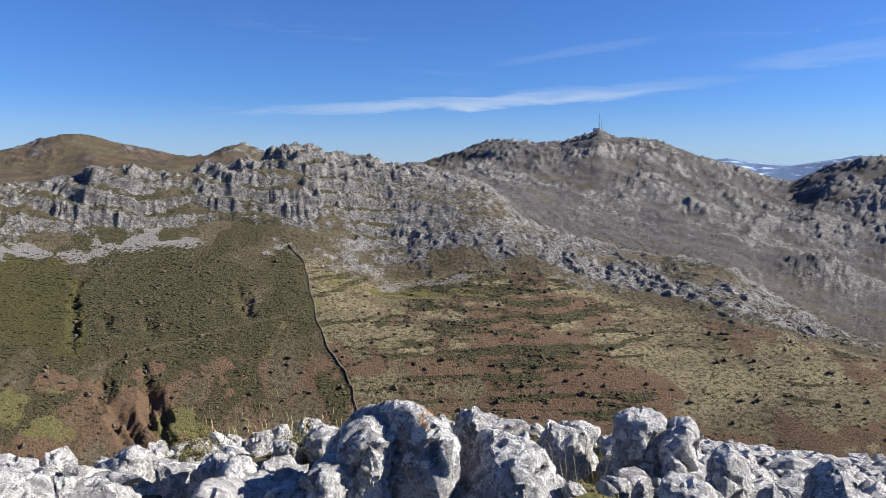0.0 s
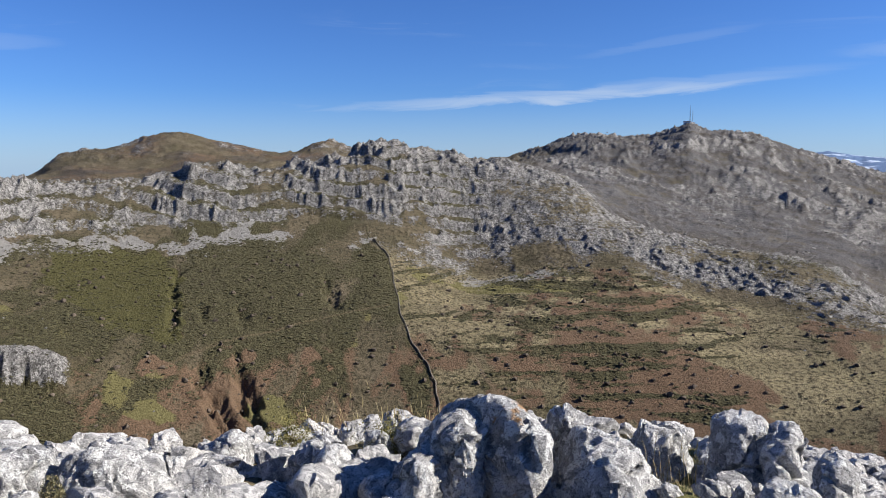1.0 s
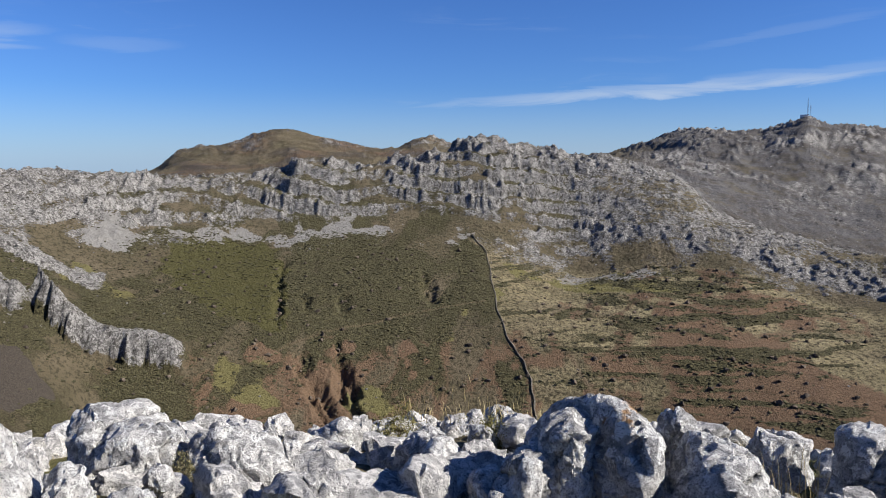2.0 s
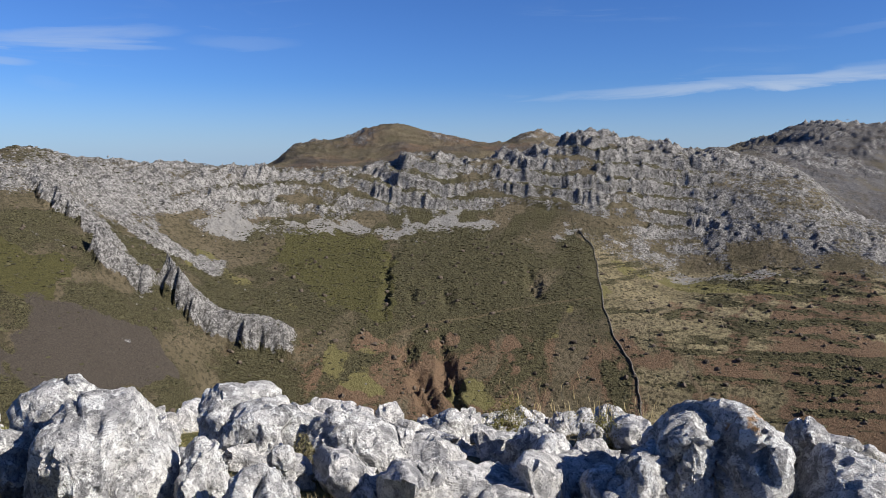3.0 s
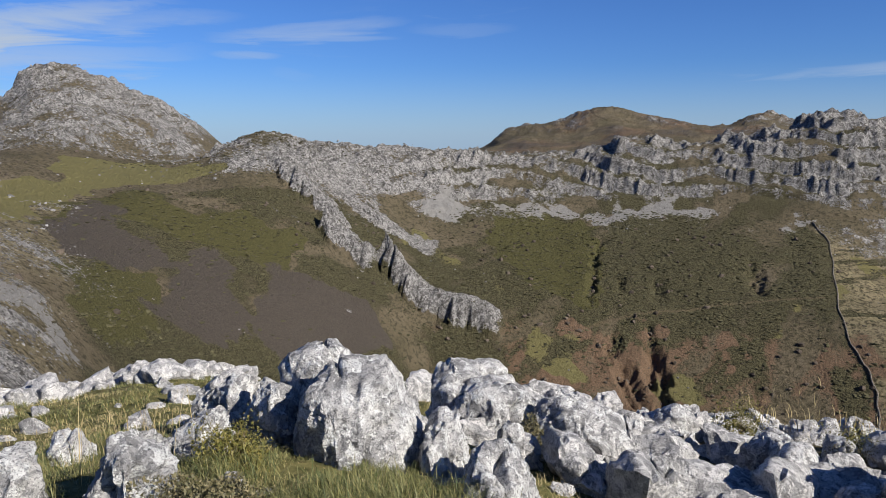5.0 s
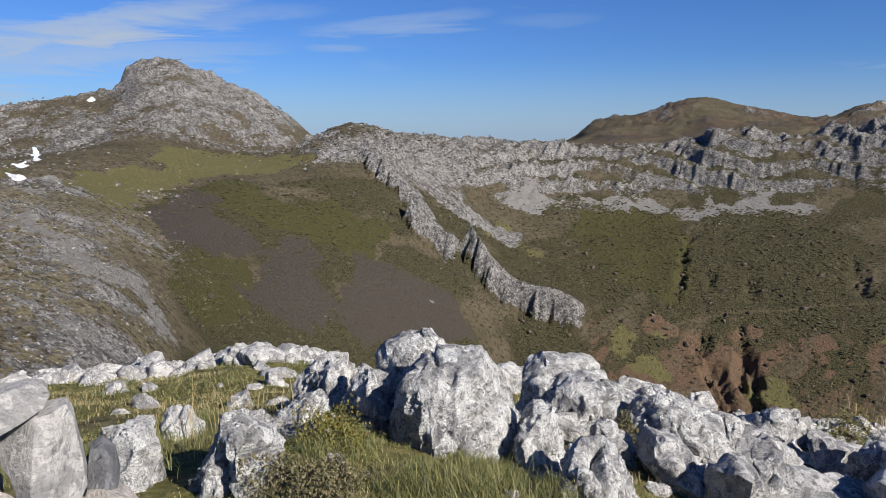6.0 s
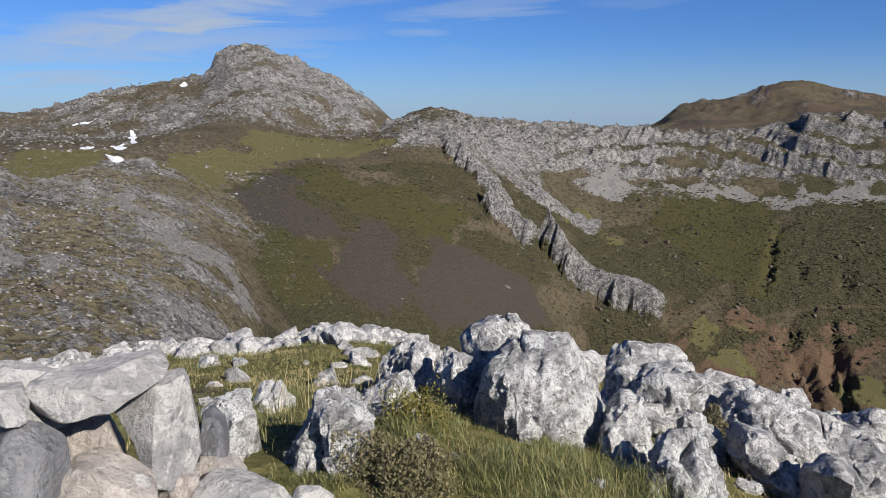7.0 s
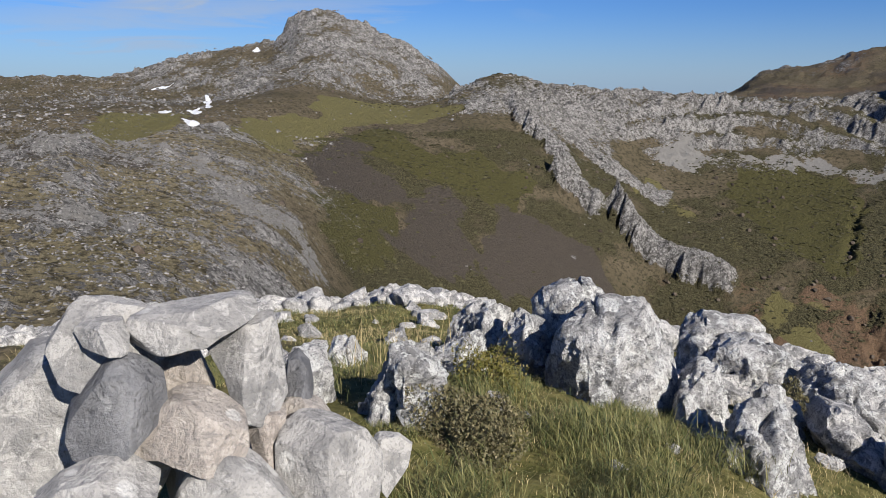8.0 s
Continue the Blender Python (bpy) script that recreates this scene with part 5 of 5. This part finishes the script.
def near_stones(name, seed, n, b_low, b_high, d_low, d_high, small, large, label, shapes, squash=0.75, sink=0.2, joined=False):
    spots, b, d = scatter(seed, n, b_low, b_high, d_low, d_high, lambda m: np.ones_like(m["rock"]))
    r = np.random.default_rng(seed + 50)
    s = small + (large - small) * r.uniform(0, 1, len(spots)) ** 2
    spots[:, 2] += s * (squash - 2 * sink) * 0.5
    scales = np.stack([s * r.uniform(0.7, 1.3, len(s)), s * r.uniform(0.6, 1.0, len(s)), s * squash * r.uniform(0.7, 1.25, len(s))], -1)
    if joined:
        return tagged(cloud(name, ico(2), spots, scales * 1.1, GREY, seed + 60, 0.2, 0.4), label, "rubble", kind="stuff")
    for k, (p, q) in enumerate(zip(spots, scales)):
        ob = new(name, shapes[k % len(shapes)])
        ob.matrix_world = pose(*p, r.normal(0, 16), r.normal(0, 16), r.uniform(0, 360)) @ Matrix.Diagonal((*q, 1))
        tagged(ob, label, "stone", label)


FINE, COARSE = stone_shapes(70, 4), stone_shapes(80, 3)
near_stones("rim_stone", 20, 270, 57, 100, 9.3, 10.9, 0.08, 0.26, "pale limestone block on the grassy rim", COARSE, 0.75, 0.15)
near_stones("turf_stone", 21, 46, 55, 100, 4.6, 9.0, 0.05, 0.2, "small limestone lump showing through summit turf", COARSE, 0.6, 0.3)
near_stones("rubble_bank", 22, 3000, -38, -13.5, 5.0, 10.2, 0.02, 0.14, "loose grey limestone rubble on a bank beside turf", None, 0.7, 0.2, True)
near_stones("gap_stone", 24, 46, 6, 34, 4.3, 5.6, 0.14, 0.36, "weathered limestone lump wedged between summit boulders", FINE, 0.8, 0.1)
near_stones("gap_stone", 23, 230, -12, 52, 4.4, 9.6, 0.08, 0.30, "weathered limestone lump wedged between summit boulders", FINE, 0.8, 0.15)


# ---- grass ----
def blades(name, spots, seed, tall, wide, mat, lean=0.5, label="", category="grass"):
    r = np.random.default_rng(seed)
    n = len(spots)
    turn = 2.6 * math.pi * rough(spots[:, 0], spots[:, 1], 0.16, 2, seed) + r.normal(0, 0.7, n)
    h = tall * r.uniform(0.5, 1.25, n)
    bend = r.uniform(0.25, 1.0, n) * lean * h
    dirs = np.stack([np.cos(turn), np.sin(turn), np.zeros(n)], -1)
    side = np.stack([-np.sin(turn), np.cos(turn), np.zeros(n)], -1) * (wide * r.uniform(0.6, 1.2, n))[:, None]
    up_v = np.array((0, 0, 1.0))
    base = spots
    low = base + up_v * (h * 0.45)[:, None] + dirs * (bend * 0.16)[:, None]
    mid = base + up_v * (h * 0.78)[:, None] + dirs * (bend * 0.52)[:, None]
    tip = base + up_v * (h * np.clip(1.0 - 0.3 * bend / h, 0.45, 1.0))[:, None] + dirs * bend[:, None]
    p = np.stack([base - side, base + side, low + side * 0.85, low - side * 0.85, mid + side * 0.55, mid - side * 0.55, tip], 1).reshape(-1, 3)
    k = (np.arange(n) * 7)[:, None, None]
    tris = (np.array([[0, 1, 2], [0, 2, 3], [3, 2, 4], [3, 4, 5], [5, 4, 6]])[None] + k).reshape(-1, 3)
    return tagged(sheet(name, p, tris, mat), label, category, kind="stuff")


def leafy(name, low, high):
    m, n, shader = material(name, 0.6, 0.3)
    colour = n.mix(n.add("ShaderNodeNewGeometry").outputs["Random Per Island"], low, high)
    finish(n, shader, colour)
    return m


GRASS = leafy("grass_blade", (0.040, 0.062, 0.016), (0.23, 0.205, 0.08))
DRY = leafy("dry_blade", (0.30, 0.23, 0.10), (0.44, 0.36, 0.19))
def tufted(spots, seed, low=0.25):
    """Heights of the grass at these spots: tufts and worn places."""
    k = rough(spots[:, 0], spots[:, 1], 0.5, 3, seed)
    return low + (1 - low) * smooth(k, -0.3, 0.9)


spots, b, d = scatter(30, 150000, 24, 100, 1.9, 5.2, lambda m: m["turf"])
spots = spots[tufted(spots, 3, 0.0) > np.random.default_rng(7).uniform(0, 0.45, len(spots))]
blades("turf", spots, 31, 0.075 * tufted(spots, 3, 0.2), 0.0017, GRASS, 1.9, "green and straw-coloured summit grass")
spots, b, d = scatter(32, 30000, 52, 100, 5.2, 10.0, lambda m: m["turf"])
blades("far_turf", spots, 33, 0.07 * tufted(spots, 4), 0.004, GRASS, 1.9, "short mountain grass behind the stone pile")
spots, b, d = scatter(34, 26000, -24, 40, 3.2, 8.5, lambda m: m["turf"] * 0.8)
blades("gap_turf", spots, 35, 0.09 * tufted(spots, 5), 0.003, GRASS, 1.2, "grass growing in gaps between boulders")
spots, b, d = scatter(36, 60000, -24, 100, 2.0, 9.0, lambda m: m["turf"] * 0.8)
blades("dry_grass", spots, 37, 0.08 * tufted(spots, 6, 0.15), 0.0014, DRY, 1.9, "dry straw-coloured grass stalks")


# ---- transmitter station on the far summit ----
def box(bm, x, y, z, sx, sy, sz, chamfer=0.0):
    made = bmesh.ops.create_cube(bm, size=1.0, matrix=Matrix.Translation((x, y, z + sz / 2)) @ Matrix.Diagonal((sx, sy, sz, 1)))
    if chamfer:
        bmesh.ops.bevel(bm, geom=[e for e in bm.edges if e.verts[0] in made["verts"]], offset=chamfer, segments=1, affect="EDGES")


def part(name, bm, mat, parent, label=""):
    mesh = bpy.data.meshes.new(name)
    bm.to_mesh(mesh)
    bm.free()
    mesh.materials.append(mat)
    ob = new(name, mesh)
    ob.parent = parent
    return tagged(ob, label)


WHITE = plain("white_paint", (0.72, 0.72, 0.70), (0.78, 0.77, 0.75), 0.7, 0.4)
ROOF = plain("roof", (0.30, 0.12, 0.08), (0.34, 0.14, 0.09), 0.8, 0.4)
STEEL = plain("steel", (0.30, 0.29, 0.29), (0.34, 0.33, 0.33), 0.5, 0.6)


def station():
    top_b, top_d = np.array([-12.15]), np.array([1757.0])
    z, _ = relief(top_b, top_d)
    x, y = plan(top_b, top_d)
    root = tagged(new("transmitter_station"), "white transmitter building with two lattice masts on the far summit", "transmitter")
    root.matrix_world = pose(float(x[0]), float(y[0]), float(z[0]) - 1.5, 0, 0, -12)
    bm = bmesh.new()
    box(bm, -9, 0, 0, 16, 9, 7, 0.2)
    box(bm, 3, 1, 0, 9, 8, 5, 0.2)
    building = part("building", bm, WHITE, root)
    bm = bmesh.new()
    box(bm, -9, 0, 7, 17, 10, 0.8)
    part("roof", bm, ROOF, building, "red roof")
    for mx, tall_m in ((-3, 38.0), (2.5, 27.0)):
        bm = bmesh.new()
        for sx in (-1, 1):
            for sy in (-1, 1):
                bmesh.ops.create_cone(bm, cap_ends=True, segments=6, radius1=0.28, radius2=0.2, depth=tall_m, matrix=pose(mx + 0.8 * sx, 0.8 * sy, tall_m / 2))
        for k in range(int(tall_m // 2)):
            box(bm, mx, 0, 1 + 2 * k, 1.9, 1.9, 0.25)
        box(bm, mx, 0, tall_m, 0.4, 0.4, 5)
        part("mast", bm, STEEL, root, "steel lattice mast")


station()


# ---- small plants beside the boulders ----
def bush(where, radius, tall, n, mat, seed, label):
    """A low bush: many thin woody twigs with small leaves."""
    r = np.random.default_rng(seed)
    u = r.normal(size=(n, 3))
    u /= np.linalg.norm(u, axis=1)[:, None]
    u[:, 2] = np.abs(u[:, 2])
    p = u * (r.uniform(0.25, 1.0, (n, 1)) ** 0.5) * (radius, radius, tall)
    p *= 1 + 0.45 * bumps(p, radius * 0.45, seed)[:, None]
    a, b = r.normal(size=(2, n, 3)) * 0.0042
    tris = np.arange(n * 3).reshape(-1, 3)
    leaves = np.stack([p - a, p + a, p + b * 1.6 + (0, 0, 0.006)], 1).reshape(-1, 3)
    root = tagged(new("bush"), label, "bush")
    root.matrix_world = pose(*where)
    crown = sheet("foliage", leaves, tris, mat)
    crown.parent = root
    m = max(n // 60, 8)
    s = u[:m] * (0.9 * radius, 0.9 * radius, 0.9 * tall)
    side = np.cross(s, (0.3, 0.4, 1.0))
    side = side / (np.linalg.norm(side, axis=1)[:, None] + 1e-9) * 0.0025
    stems = sheet("woody_base", np.stack([-side, side, s], 1).reshape(-1, 3), np.arange(m * 3).reshape(-1, 3), TWIG)
    stems.parent = root


TWIG = leafy("twig", (0.12, 0.085, 0.05), (0.2, 0.15, 0.09))
GREYGREEN = leafy("greygreen", (0.06, 0.06, 0.025), (0.19, 0.16, 0.085))
OLIVE = leafy("olive", (0.07, 0.075, 0.015), (0.2, 0.165, 0.045))


bush((-2.95, 1.28, -0.02), 0.26, 0.2, 16000, GREYGREEN, 90, "low grey-green thyme bush beside a white boulder")
bush((-3.55, 1.85, -0.08), 0.2, 0.2, 4000, OLIVE, 91, "tussock of olive gorse in the shade of a boulder")
bush((-1.42, 7.0, -1.35), 0.32, 0.34, 6000, OLIVE, 92, "yellowing gorse bush behind pale boulders")
bush((-2.35, 6.6, -1.2), 0.25, 0.3, 4000, OLIVE, 93, "yellowing gorse tuft between summit boulders")
bush((-3.2, 4.2, -0.72), 0.18, 0.2, 3500, GREYGREEN, 94, "dark bush growing in a cleft between boulders")


def tussock(where, n, tall, spread, seed, label, mat=DRY, wide=0.0016, lean=0.7):
    r = np.random.default_rng(seed)
    spots = np.array(where) + np.concatenate([r.normal(0, spread, (n, 2)), np.zeros((n, 1))], 1)
    return blades("grass_tussock", spots, seed, tall, wide, mat, lean, label)


tussock((-3.55, 1.28, 0.0), 26, 0.42, 0.1, 95, "tall pale dry grass stems behind a white boulder", DRY, 0.0014, 0.5)
tussock((-4.3, 1.7, -0.25), 40, 0.4, 0.15, 96, "tall pale dry grass stems on the turf", DRY, 0.002, 0.5)
tussock((1.05, 5.2, -0.85), 40, 0.42, 0.12, 97, "tuft of tall pale dry stems beside a grey boulder", DRY, 0.0022, 0.45)
tussock((-1.3, 8.6, -1.75), 160, 0.16, 0.5, 98, "dry grass fringe on the brow", DRY, 0.004, 0.9)
tussock((-2.2, 8.4, -1.65), 160, 0.16, 0.5, 99, "dry grass fringe on the brow", DRY, 0.004, 0.9)
for k, (x, y, z) in enumerate(((-2.62, 1.98, -0.05), (-2.45, 2.35, -0.2), (-2.75, 1.7, 0.0), (-2.5, 0.95, 0.05), (-3.3, 1.6, -0.02), (-3.9, 0.95, 0.0), (-2.2, 1.6, 0.05))):
    tussock((x, y, z), 520, 0.1, 0.11, 100 + k, "thick green grass tuft at the foot of boulders", GRASS, 0.0018, 1.7)
